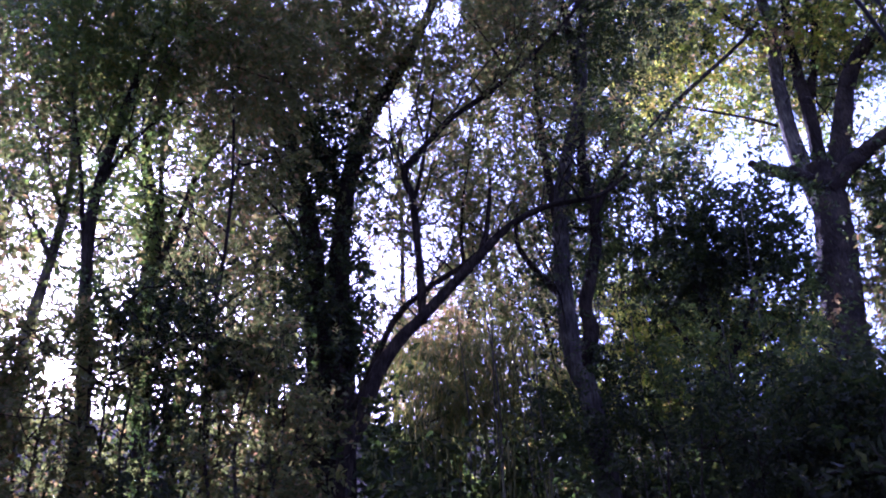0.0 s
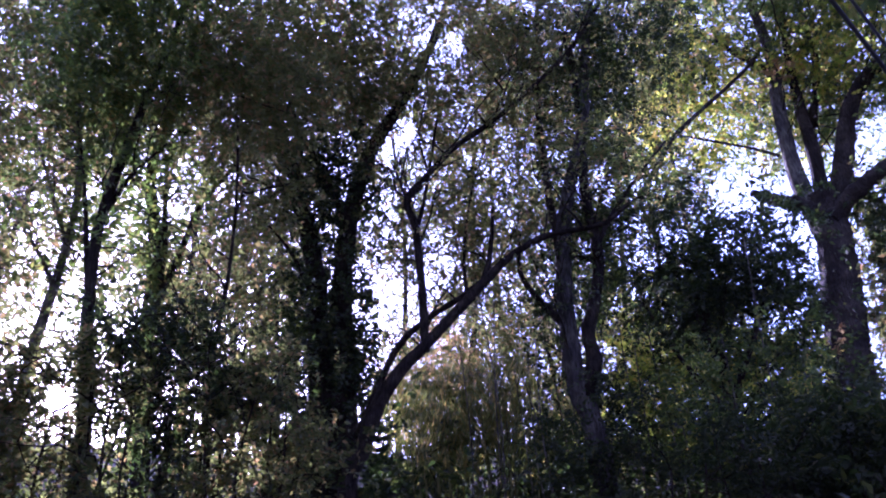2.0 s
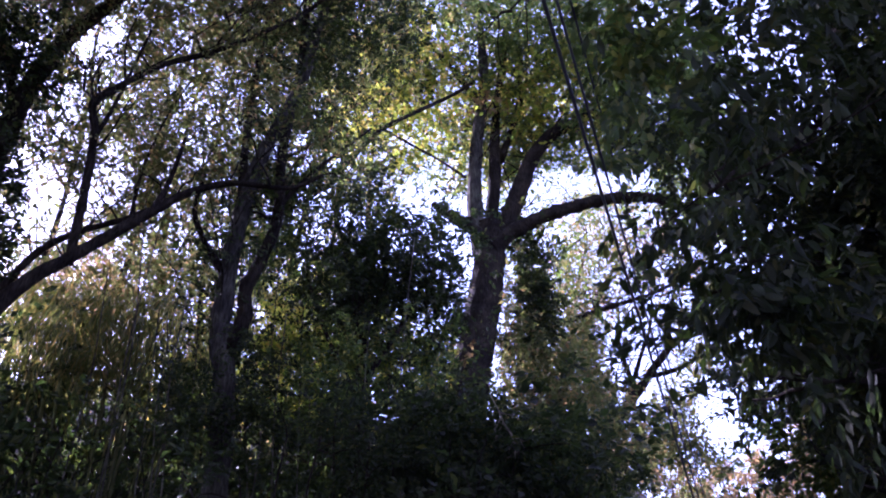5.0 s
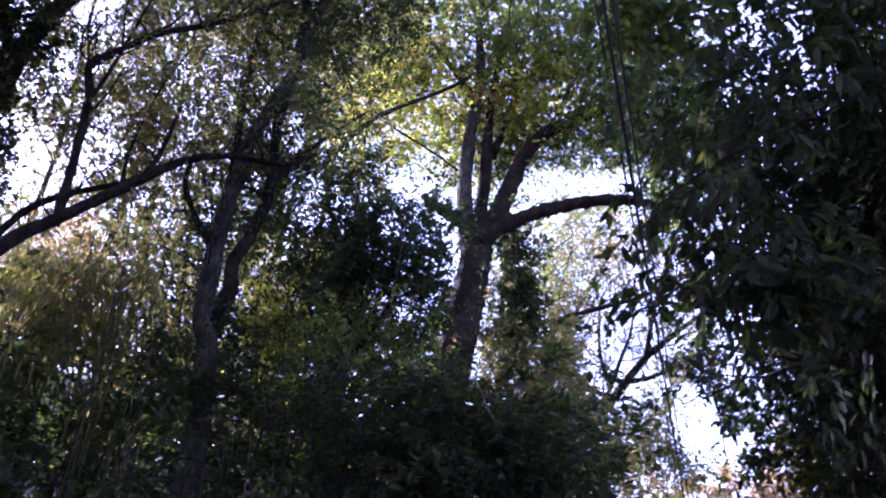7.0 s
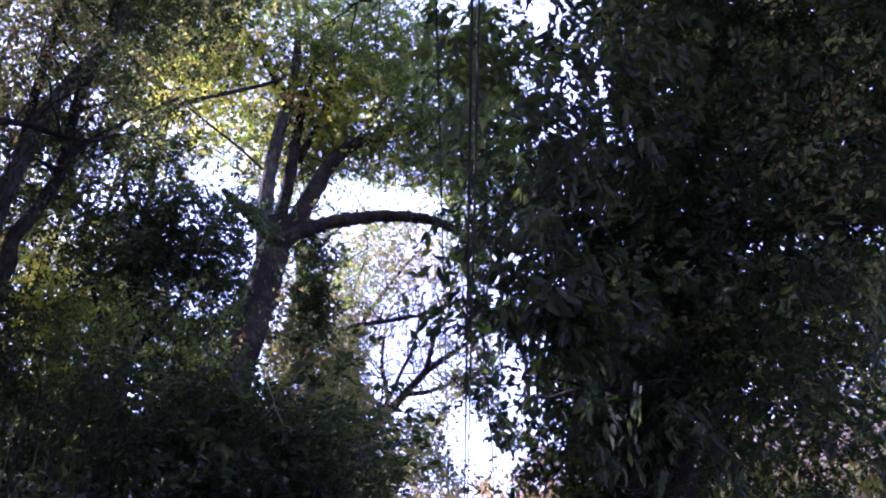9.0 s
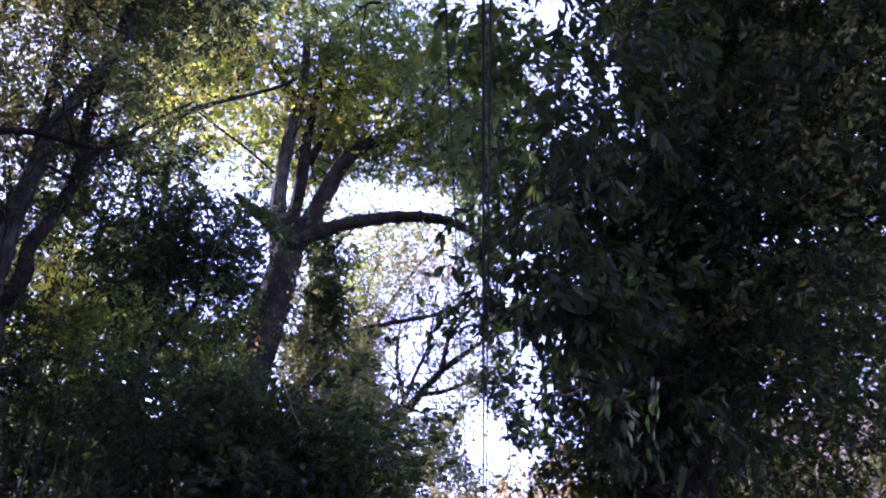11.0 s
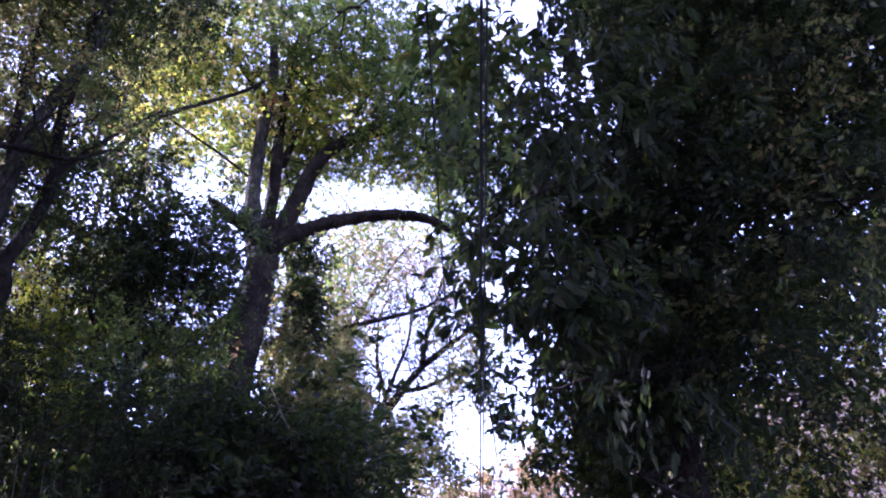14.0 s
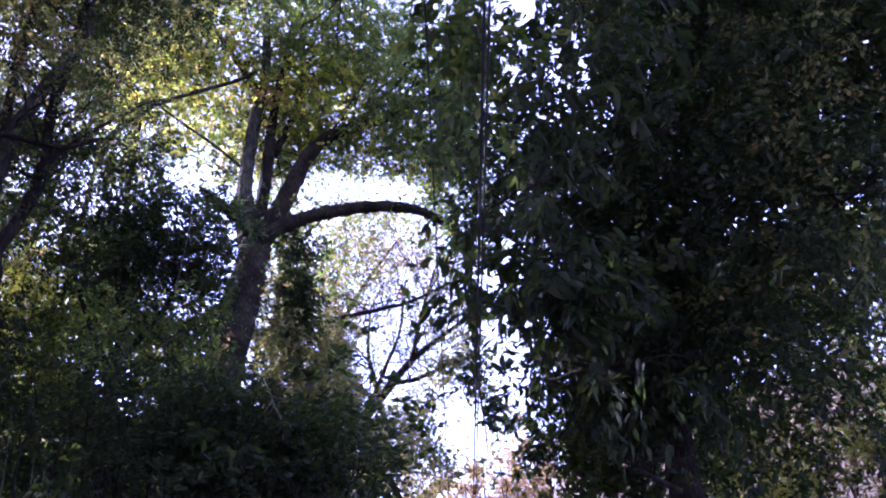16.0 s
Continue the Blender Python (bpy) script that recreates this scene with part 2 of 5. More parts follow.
                keep = np.minimum(keep, 1 - edge * (1 - k))
    return rng.random(len(p)) < 1 - (1 - keep) * share


# ---- builders ----


def part(name, data, material, parent=None, label=""):
    if isinstance(data, bmesh.types.BMesh):
        me = bpy.data.meshes.new(name)
        data.to_mesh(me)
        data.free()
        data = me
    data.materials.append(material)
    ob = new(name, data)
    if parent:
        ob.parent = parent
        ob.matrix_parent_inverse = Matrix.Translation(parent.location).inverted()
    return tagged(ob, label)


def stuff(ob):
    return tagged(ob, kind="stuff")


def thing(name, base, label, category, group=""):
    ob = new(name)
    ob.location = base
    ob.empty_display_size = 0.3
    return tagged(ob, label, category, group)


def mesh_of(name, verts, faces, smooth=True):
    """A mesh from arrays of vertices and of faces of one size."""
    verts, faces = np.asarray(verts, np.float32), np.asarray(faces, np.int32)
    me = bpy.data.meshes.new(name)
    n, k = faces.shape
    me.vertices.add(len(verts))
    me.vertices.foreach_set("co", verts.ravel())
    me.loops.add(n * k)
    me.loops.foreach_set("vertex_index", faces.ravel())
    me.polygons.add(n)
    me.polygons.foreach_set("loop_start", np.arange(0, n * k, k, dtype=np.int32))
    me.update(calc_edges=True)
    me.polygons.foreach_set("use_smooth", np.full(n, smooth))
    return me


def curve_through(points, steps=5):
    """A smooth line through the points."""
    p = np.array([list(q) for q in points], float)
    if len(p) < 3:
        return np.linspace(p[0], p[-1], steps + 1)
    e = np.vstack([2 * p[0] - p[1], p, 2 * p[-1] - p[-2]])
    out = []
    for i in range(1, len(e) - 2):
        for t in np.arange(steps) / steps:
            a, b, c, d = e[i - 1:i + 3]
            out.append(0.5 * (2 * b + (c - a) * t + (2 * a - 5 * b + 4 * c - d) * t * t + (3 * b - a - 3 * c + d) * t ** 3))
    return np.array(out + [p[-1]])


def tube(line, r0, r1, sides=9, knobs=0.08, rng=None, power=1.0):
    """Vertices and quads of a tapering stem along a line, closed at both ends, with a knobbly skin."""
    line = np.asarray(line, float)
    n = len(line)
    tan = np.gradient(line, axis=0)
    tan /= np.linalg.norm(tan, axis=1)[:, None] + 1e-9
    ref = np.array([1.0, 0.1, 0.0]) if abs(tan[:, 0]).mean() < 0.8 else np.array([0.0, 1.0, 0.1])
    u = np.cross(tan, ref)
    u /= np.linalg.norm(u, axis=1)[:, None] + 1e-9
    v = np.cross(tan, u)
    f = np.linspace(0, 1, n) ** power
    r = r0 + (r1 - r0) * f
    a = np.linspace(0, 2 * np.pi, sides, endpoint=False)
    k = np.ones((n, sides))
    if rng is not None and knobs:
        k += knobs * rng.standard_normal((n, 1)) * 0.5 + knobs * rng.standard_normal((n, sides)) * 0.6
    ring = (np.cos(a)[None, :, None] * u[:, None] + np.sin(a)[None, :, None] * v[:, None]) * (r[:, None] * k)[..., None]
    verts = (line[:, None] + ring).reshape(-1, 3)
    i, j = np.meshgrid(np.arange(n - 1), np.arange(sides), indexing="ij")
    j2 = (j + 1) % sides
    quads = np.stack([i * sides + j, i * sides + j2, (i + 1) * sides + j2, (i + 1) * sides + j], -1).reshape(-1, 4)
    ends = np.array([line[0], line[-1]])
    verts = np.vstack([verts, ends])
    c0, c1, top = n * sides, n * sides + 1, (n - 1) * sides
    caps = []
    for s in range(0, sides - 1, 2):
        caps.append((c0, (s + 2) % sides, s + 1, s))
        caps.append((c1, top + s, top + s + 1, top + (s + 2) % sides))
    return verts, np.vstack([quads, np.array(caps)])


def limb(name, parent, points, r0, r1, material, rng, sides=10, label="", power=1.0, knobs=0.07, steps=6):
    v, q = tube(curve_through(points, steps), r0, r1, sides, knobs, rng, power)
    return part(name, mesh_of(name, v, q), material, parent, label)


def merged(name, tubes):
    vs, qs, at = [], [], 0
    for v, q in tubes:
        vs.append(v)
        qs.append(q + at)
        at += len(v)
    return mesh_of(name, np.vstack(vs), np.vstack(qs))


def twig_lines(rng, line, count, length, rise=0.35, sub=3):
    """Side shoots of a limb, and theirs in turn."""
    out = []
    line = np.asarray(line)
    for _ in range(count):
        i = int(rng.integers(len(line) // 4, len(line)))
        p = line[i]
        d = rng.standard_normal(3)
        d[2] = abs(d[2]) * 0.5 + rise
        d /= np.linalg.norm(d)
        n = length * rng.uniform(0.5, 1.2)
        steps = 6
        bend = rng.standard_normal(3) * 0.25
        pts = [p + d * n * s / steps + bend * n * (s / steps) ** 2 + rng.standard_normal(3) * 0.02 * n for s in range(steps + 1)]
        out.append((np.array(pts), 0.012 * n ** 0.8 + 0.004))
        for _ in range(sub):
            j = int(rng.integers(2, steps))
            e = d + rng.standard_normal(3) * 0.7
            e /= np.linalg.norm(e)
            m = n * rng.uniform(0.3, 0.6)
            sp = [pts[j] + e * m * s / 4 + rng.standard_normal(3) * 0.03 * m for s in range(5)]
            out.append((np.array(sp), 0.007 * m ** 0.8 + 0.003))
    return out


def twigs(parent, rng, lines, material, label=""):
    return stuff(part("fine_branching", merged("fine_branching", [tube(p, r, 0.003, 4, 0, None) for p, r in lines]), material, parent, label))


def scatter(rng, clumps, n, spread=0.2, per=16):
    """Leaf places and directions in clumps of x, y, z, radius, height, weight; leaves sit on both sides of short sprays."""
    c = np.array(clumps, float)
    w = c[:, 5] / c[:, 5].sum()
    m = max(8, n // per)
    g = max(6, m // 9)
    pick = rng.choice(len(c), g, p=w)
    d = rng.standard_normal((g, 3))
    d /= np.linalg.norm(d, axis=1)[:, None]
    tuft = c[pick, :3] + d * (rng.random(g) ** 0.45)[:, None] * np.stack([c[pick, 3], c[pick, 3], c[pick, 4]], -1)
    size = rng.uniform(0.5, 1.9, g)
    own = rng.choice(g, m, p=size / size.sum())
    d = d[own]
    mid = tuft[own] + rng.standard_normal((m, 3)) * (spread * 1.15 * size[own])[:, None]
    way = d * 0.6 + rng.standard_normal((m, 3)) * np.array([0.7, 0.7, 0.45])
    way /= np.linalg.norm(way, axis=1)[:, None]
    reach = spread * rng.uniform(1.2, 3.2, (m, 1))
    side = np.cross(way, rng.standard_normal((m, 3)) * 0.5 + np.array([0, 0, 1.0]))
    side /= np.linalg.norm(side, axis=1)[:, None] + 1e-9
    s = rng.integers(0, m, n)
    t = rng.random((n, 1))
    hand = np.where(rng.random((n, 1)) < 0.5, -1.0, 1.0)
    sag = np.array([0, 0, -1.0]) * reach[s] * 0.35 * t ** 2
    p = mid[s] + way[s] * reach[s] * t + sag + rng.standard_normal((n, 3)) * spread * 0.16
    return p, way[s] * 0.7 + side[s] * hand * 0.75 + rng.standard_normal((n, 3)) * 0.35


def leaf_mesh(name, places, rng, length, width, droop=0.35, broad=False):
    """Leaves at the points: folded blades that end in a tip; broad ones are curved as well."""
    p, d = places
    n = len(p)
    d = d - np.array([0, 0, droop])
    d /= np.linalg.norm(d, axis=1)[:, None]
    s = np.cross(d, rng.standard_normal((n, 3)) * 0.8 + np.array([0, 0, 1.0]))
    s /= np.linalg.norm(s, axis=1)[:, None] + 1e-9
    up = np.cross(s, d)
    k = 0.55 + 0.9 * rng.random((n, 1)) ** 1.3
    ln, wd = length * k, width * k * rng.uniform(0.8, 1.2, (n, 1))
    if not broad:
        v = np.stack([p, p + d * ln * 0.42 + s * wd * 0.5 + up * wd * 0.16, p + d * ln, p + d * ln * 0.42 - s * wd * 0.5 + up * wd * 0.16], 1)
        f = np.array([(0, 1, 2), (0, 2, 3)])
    else:
        sag = -up * ln * rng.uniform(0.05, 0.22, (n, 1))
        v = np.stack([p, p + d * ln * 0.3 + s * wd * 0.46 + up * wd * 0.14, p + d * ln * 0.66 + s * wd * 0.4 + up * wd * 0.12 + sag * 0.4,
                      p + d * ln + sag, p + d * ln * 0.66 - s * wd * 0.4 + up * wd * 0.12 + sag * 0.4,
                      p + d * ln * 0.3 - s * wd * 0.46 + up * wd * 0.14, p + d * ln * 0.3, p + d * ln * 0.66 + sag * 0.4], 1)
        f = np.array([(0, 1, 6), (0, 6, 5), (1, 2, 7), (1, 7, 6), (6, 7, 4), (6, 4, 5), (2, 3, 7), (7, 3, 4)])
    q = v.shape[1]
    faces = (np.arange(n)[:, None, None] * q + f[None]).reshape(-1, 3)
    return mesh_of(name, v.reshape(-1, 3), faces, smooth=broad)


def leaf_blade(name, length=0.16, width=0.052):
    """One long leaf with a stalk, a sunken midrib and a drooping tip."""
    v, f = [], []
    for i, (t, w) in enumerate(((0.0, 0.05), (0.12, 0.3), (0.32, 0.9), (0.55, 1.0), (0.78, 0.62), (1.0, 0.02))):
        x, z = 0.03 + t * length, -0.035 * t * t
        v += [(x, -w * width / 2, z + 0.008 * w), (x, 0, z), (x, w * width / 2, z + 0.008 * w)]
        if i:
            a = i * 3
            f += [(a - 3, a, a + 1, a - 2), (a - 2, a + 1, a + 2, a - 1)]
    v += [(0, -0.0015, 0.004), (0, 0.0015, 0.004), (0.03, -0.0015, 0.001), (0.03, 0.0015, 0.001)]
    f.append((len(v) - 4, len(v) - 2, len(v) - 1, len(v) - 3))
    return mesh_of(name, v, f)


def crown(parent, rng, stand, clumps, n, length, width, material, label, name="crown", spread=0.2, droop=0.35, broad=False, clear=1.0):
    """Foliage from clumps given by bearing, height, distance, radius, half height and weight."""
    c = [(*spot(stand, b, e, o), r, h, w) for b, e, o, r, h, w in clumps]
    p, d = scatter(rng, c, n, spread)
    if clear:
        k = openness(p, rng, clear)
        p, d = p[k], d[k]
    return stuff(part(name, leaf_mesh(name, (p, d), rng, length, width, droop, broad), material, parent, label))


def shade_crown(parent, rng, stand, bearing, height, out, material, n=7500):
    """An unseen top of a crown, added over the path to shade the wood."""
    heads = [(bearing + rng.uniform(-12, 12), height + rng.uniform(-4, 8), out + rng.uniform(-1.5, 1.5), 1.7, 1.0, 1.0) for _ in range(6)]
    return crown(parent, rng, stand, heads, n, 0.15, 0.08, material, "unseen leaves added above the crown for shade", "shade_crown", spread=0.3, clear=0.0)


def rooted(point, sink=0.15):
    return Vector((point[0], point[1], ground_z(point[0], point[1]) - sink))


def build_shade_canopy():
    """Unseen trees added beside the path; their crowns block light above and behind the walker."""
    for seed, bearing, foot_out in ((81, 100, 3.6), (82, 150, 4.2), (83, -150, 4.2), (84, -100, 3.6), (85, 68, 4.6)):
        rng = np.random.default_rng(seed)
        foot = rooted(spot(EAST, bearing, 0, foot_out))
        tree = thing("shade_tree", foot, "unseen tall tree added beside the path, its crown shading from overhead", "tree", "path trees")
        line = [foot, foot + Vector((0.1, 0.1, 4)), foot + Vector((-0.1, 0.4, 8)), foot + Vector((0, 0.9, 12))]
        limb("trunk", tree, line, 0.18, 0.08, BARK_DARK, rng, 9)
        heads = []
        for k in range(11):
            tip = Vector((rng.uniform(-6.0, 6.0) + foot.x * 0.5, rng.uniform(-3.0, 8.0), 0))
            reach = math.hypot(tip.x, tip.y) if tip.y > -2 else 0
            tip.z = max(11.5, 1.55 * reach + 5.0) + rng.uniform(0.5, 2.5)
            start = line[2] + (line[3] - line[2]) * rng.random()
            limb("limb", tree, [start, (start + tip) / 2 + Vector((0, 0, 0.5)), tip], 0.07, 0.02, BARK_DARK, rng, 7)
            heads += [(*tip, 2.2, 1.0, 1.0), (*((start + tip) / 2), 1.6, 1.0, 0.6)]
        stuff(part("crown", leaf_mesh("crown", scatter(rng, heads, 27000 if 0 < bearing < 140 else 9000, 0.3), rng, 0.24, 0.12), LEAF_GREEN, tree))


# ---- sun in the sky ----
def build_sun_disc():
    m, n, l = nodes_of("sun_glow")
    glow, clear, both = n.new("ShaderNodeEmission"), n.new("ShaderNodeBsdfTransparent"), n.new("ShaderNodeAddShader")
    glow.inputs["Color"].default_value, glow.inputs["Strength"].default_value = (1, 0.95, 0.86, 1), 40
    l.new(glow.outputs[0], both.inputs[0])
    l.new(clear.outputs[0], both.inputs[1])
    l.new(both.outputs[0], n["Material Output"].inputs["Surface"])
    bm = bmesh.new()
    bmesh.ops.create_icosphere(bm, subdivisions=3, radius=16)
    ob = part("backdrop_sun", bm, m)
    ob.location = WEST + heading(SUN_BEARING, SUN_HEIGHT) * 1800
    tagged(ob, "low white sun in the sky", "sun", kind="structure")


build_sun_disc()


# ---- ground ----
def build_ground():
    t = np.linspace(-1, 1, 141)
    s = np.sign(t) * (np.abs(t) * 14 + np.abs(t) ** 4 * 586)
    xs, ys = np.meshgrid(s, s + 6, indexing="ij")
    zs = np.array([ground_z(a, b) for a, b in zip(xs.ravel(), ys.ravel())])
    v = np.stack([xs.ravel(), ys.ravel(), zs], -1)
    i, j = np.meshgrid(np.arange(140), np.arange(140), indexing="ij")
    q = np.stack([i * 141 + j, (i + 1) * 141 + j, (i + 1) * 141 + j + 1, i * 141 + j + 1], -1).reshape(-1, 4)
    tagged(part("ground", mesh_of("ground", v, q), EARTH), "forest floor of brown leaf litter rising to a bank", "ground", kind="structure")


build_ground()

# ---- trees ----


def line_of(stand, out, pairs):
    return [spot(stand, b, e, out) for b, e in pairs]


def set_back(ob, k):
    """Moves a thing farther from the path and makes it larger by as much."""
    ob.location = EAST + (ob.location - EAST) * k
    ob.scale = (k, k, k)


def build_main_tree():
    rng = np.random.default_rng(11)
    L = lambda pairs, out=16.0: line_of(EAST, out, pairs)
    foot = rooted(spot(EAST, 2.2, 10, 16.0))
    tree = thing("forked_tree", foot, "big forked tree with dark bark, yellowing leaves and an arching bough", "tree")
    stem = L([(3.9, 19.8), (4.3, 22.3), (4.9, 25.2), (5.4, 27.6), (5.9, 30), (6.1, 31.9), (6.2, 33.1)])
    limb("trunk", tree, [foot] + stem, 0.45, 0.3, BARK_DARK, rng, 16, knobs=0.06, steps=9)
    left = L([(5.3, 31.2), (4.9, 34.8), (5.1, 38.1), (5.5, 40.7), (5.8, 42.5), (5.4, 46.0), (4.0, 49.0)])
    mid = L([(5.9, 31.5), (6.5, 35.7), (6.6, 38.6), (7.0, 41.5), (8.0, 46.0)], 16.2)
    right = L([(6.4, 31.5), (7.5, 33.4), (8.4, 35.0), (9.7, 37.3), (11.7, 38.8), (15.6, 39.8), (19.5, 41.0), (23.0, 42.2)])
    bough = L([(6.2, 31.6), (7.9, 32.6), (10.1, 33.4), (12.7, 33.9), (15.9, 34.15), (18.6, 33.8), (20.8, 32.8), (22.8, 31.1), (24.8, 29.4)], 15.8)
    stub = L([(5.6, 32.0), (4.9, 32.8), (3.6, 33.5), (2.4, 34.1), (1.6, 34.6)], 15.7)
    limb("limb", tree, left, 0.19, 0.08, BARK_MOTTLED, rng)
    limb("limb", tree, mid, 0.17, 0.07, BARK_DARK, rng)
    limb("limb", tree, right, 0.25, 0.07, BARK_DARK, rng)
    limb("bough", tree, bough, 0.18, 0.07, BARK_DARK, rng, label="bare arching bough", knobs=0.13, steps=9)
    limb("stub", tree, stub, 0.17, 0.06, BARK_DARK, rng, label="broken stub of a limb", knobs=0.3, steps=9, power=2.0)
    limb("limb", tree, [spot(EAST, *q) for q in ((5.4, 42.6, 15.9), (3.5, 41.7, 15.4), (0.4, 40.6, 14.8), (-1.7, 39.8, 14.5), (-3.2, 39.0, 14.4), (-5.0, 37.4, 14.4), (-7.0, 35.2, 14.4))], 0.035, 0.065, BARK_DARK, rng, knobs=0.16)
    limb("limb", tree, line_of(EAST, 14.5, [(-2.4, 39.3), (-0.1, 38.4), (2.3, 37.4), (4.4, 36.3)]), 0.022, 0.03, BARK_DARK, rng, 7)
    limb("limb", tree, L([(7.0, 37.2), (8.6, 40.4), (9.0, 43.2), (8.4, 47.0)], 16.3), 0.1, 0.04, BARK_DARK, rng)
    limb("limb", tree, L([(5.4, 41.0), (2.0, 44.0), (-1.5, 46.5)], 16.0), 0.09, 0.03, BARK_DARK, rng)
    lines = []
    for pts, n, ln in ((left, 10, 1.6), (mid, 10, 1.6), (right, 16, 1.7), (bough, 7, 0.8)):
        lines += twig_lines(rng, curve_through(pts), n, ln)
    twigs(tree, rng, lines, BARK_DARK)
    # Yellowing leaves, brightened in colour as if backlit.
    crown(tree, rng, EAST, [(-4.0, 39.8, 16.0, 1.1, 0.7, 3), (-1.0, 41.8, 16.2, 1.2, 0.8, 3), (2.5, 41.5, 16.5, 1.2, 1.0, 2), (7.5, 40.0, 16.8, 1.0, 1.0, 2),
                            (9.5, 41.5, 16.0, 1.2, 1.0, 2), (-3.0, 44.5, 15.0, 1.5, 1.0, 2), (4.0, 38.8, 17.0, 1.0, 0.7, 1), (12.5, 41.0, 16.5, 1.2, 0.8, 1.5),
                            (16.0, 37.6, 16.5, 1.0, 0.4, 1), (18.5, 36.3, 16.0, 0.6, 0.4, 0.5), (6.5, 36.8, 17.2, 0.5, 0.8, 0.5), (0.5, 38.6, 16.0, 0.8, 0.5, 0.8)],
          21000, 0.1, 0.055, LEAF_LIME_SUN, "yellow-green leaves with sunlight in their colour", "yellow_leaves")
    crown(tree, rng, EAST, [(-2.0, 47.0, 15.0, 1.8, 1.3, 3), (4.0, 47.5, 15.0, 2.0, 1.4, 4), (10.0, 45.5, 15.0, 2.0, 1.4, 4), (15.0, 43.0, 15.5, 1.7, 1.2, 4),
                            (20.0, 41.5, 15.0, 1.6, 1.3, 4), (24.0, 40.0, 15.5, 1.3, 1.3, 3), (22.0, 36.8, 15.8, 1.1, 0.8, 2), (2.5, 43.5, 16.5, 1.6, 1.0, 2),
                            (18.5, 38.8, 15.8, 1.3, 0.6, 2), (9.5, 50.5, 15.0, 2.4, 1.2, 3), (19.0, 48.0, 14.5, 2.2, 1.4, 3), (23.5, 34.0, 15.5, 0.9, 0.9, 1.5)],
          52000, 0.105, 0.052, LEAF_GREEN, "green leaves of the upper crown")
    # The shade inside the crown is painted by a darker leaf colour.
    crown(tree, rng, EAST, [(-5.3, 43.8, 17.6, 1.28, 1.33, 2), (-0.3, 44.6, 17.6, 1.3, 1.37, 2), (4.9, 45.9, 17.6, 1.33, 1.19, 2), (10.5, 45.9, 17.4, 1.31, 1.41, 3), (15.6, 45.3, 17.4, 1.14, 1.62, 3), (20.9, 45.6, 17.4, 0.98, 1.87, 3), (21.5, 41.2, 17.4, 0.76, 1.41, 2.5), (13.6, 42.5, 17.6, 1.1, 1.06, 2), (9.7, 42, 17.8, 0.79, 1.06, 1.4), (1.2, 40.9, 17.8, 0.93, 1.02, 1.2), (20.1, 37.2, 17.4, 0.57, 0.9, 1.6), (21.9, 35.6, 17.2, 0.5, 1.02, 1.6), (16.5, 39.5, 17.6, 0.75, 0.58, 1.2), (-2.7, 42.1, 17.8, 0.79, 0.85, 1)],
          13000, 0.11, 0.055, LEAF_DEEP_SHADE, "leaves deep in the crown, coloured dark for shade", "inner_leaves", spread=0.24)
    crown(tree, rng, EAST, [(-2.5, 36.6, 16.8, 0.8, 0.5, 2), (1.5, 38.2, 16.8, 0.8, 0.5, 2), (3.2, 36.4, 17.0, 0.5, 0.5, 1), (6.2, 37.6, 17.0, 0.6, 0.7, 1.6), (8.2, 37.0, 17.2, 0.6, 0.6, 1.6), (10.5, 38.2, 16.8, 0.7, 0.5, 1.6),
                            (13.5, 38.0, 16.8, 0.8, 0.45, 2), (17.0, 37.6, 16.6, 0.8, 0.45, 2), (20.5, 36.0, 16.4, 0.7, 0.6, 2), (-5.0, 35.6, 16.6, 0.6, 0.5, 1), (9.0, 32.0, 16.8, 0.4, 0.5, 0.8), (10.5, 29.0, 17.0, 0.5, 1.0, 1.2), (20.8, 33.6, 16.4, 0.4, 0.5, 0.8)],
          19000, 0.095, 0.05, LEAF_GREEN, "leaves hanging round the gaps of the crown", "hanging_leaves", clear=0.92)
    crown(tree, rng, EAST, [(9.5, 30.9, 16.25, 0.25, 0.52, 2.5), (10, 28.7, 16.25, 0.22, 0.5, 2.5), (9.9, 26.7, 16.25, 0.24, 0.48, 2.4), (9.3, 25.2, 16.25, 0.19, 0.29, 1.2), (3.3, 26.3, 16.2, 0.19, 0.21, 1.6), (8.4, 32, 16.2, 0.2, 0.3, 1), (4.3, 31.9, 16.2, 0.13, 0.35, 0.6), (4.8, 33.2, 16.2, 0.28, 0.18, 0.8), (8.3, 33.2, 16.2, 0.25, 0.18, 0.8), (10.1, 31.7, 16.3, 0.23, 0.38, 1.4), (8.8, 29.4, 16.25, 0.12, 0.7, 1.4)],
          9500, 0.1, 0.05, LEAF_DEEP_SHADE, "dark epiphytes and ivy in the fork", "epiphyte", 0.1, clear=0.6)
    crown(tree, rng, EAST, [(8.2, 25.5, 16.4, 0.5, 0.9, 2), (8.6, 22.0, 16.4, 0.8, 0.8, 3), (11.0, 22.5, 16.8, 0.8, 0.9, 2), (11.5, 19.0, 16.5, 1.0, 0.8, 3), (7.6, 19.0, 16.2, 0.8, 0.7, 3),
                            (2.4, 23.0, 16.2, 0.6, 0.8, 2), (9.8, 32.0, 16.6, 0.4, 0.4, 0.6), (7.7, 29.0, 16.4, 0.35, 0.9, 2), (10.0, 20.5, 17.0, 1.0, 0.9, 3), (13.0, 17.8, 17.0, 1.0, 0.7, 2.5), (8.0, 16.5, 16.0, 1.0, 0.7, 2)],
          26000, 0.1, 0.05, LEAF_OLIVE, "olive shoots round the trunk", "lower_leaves")
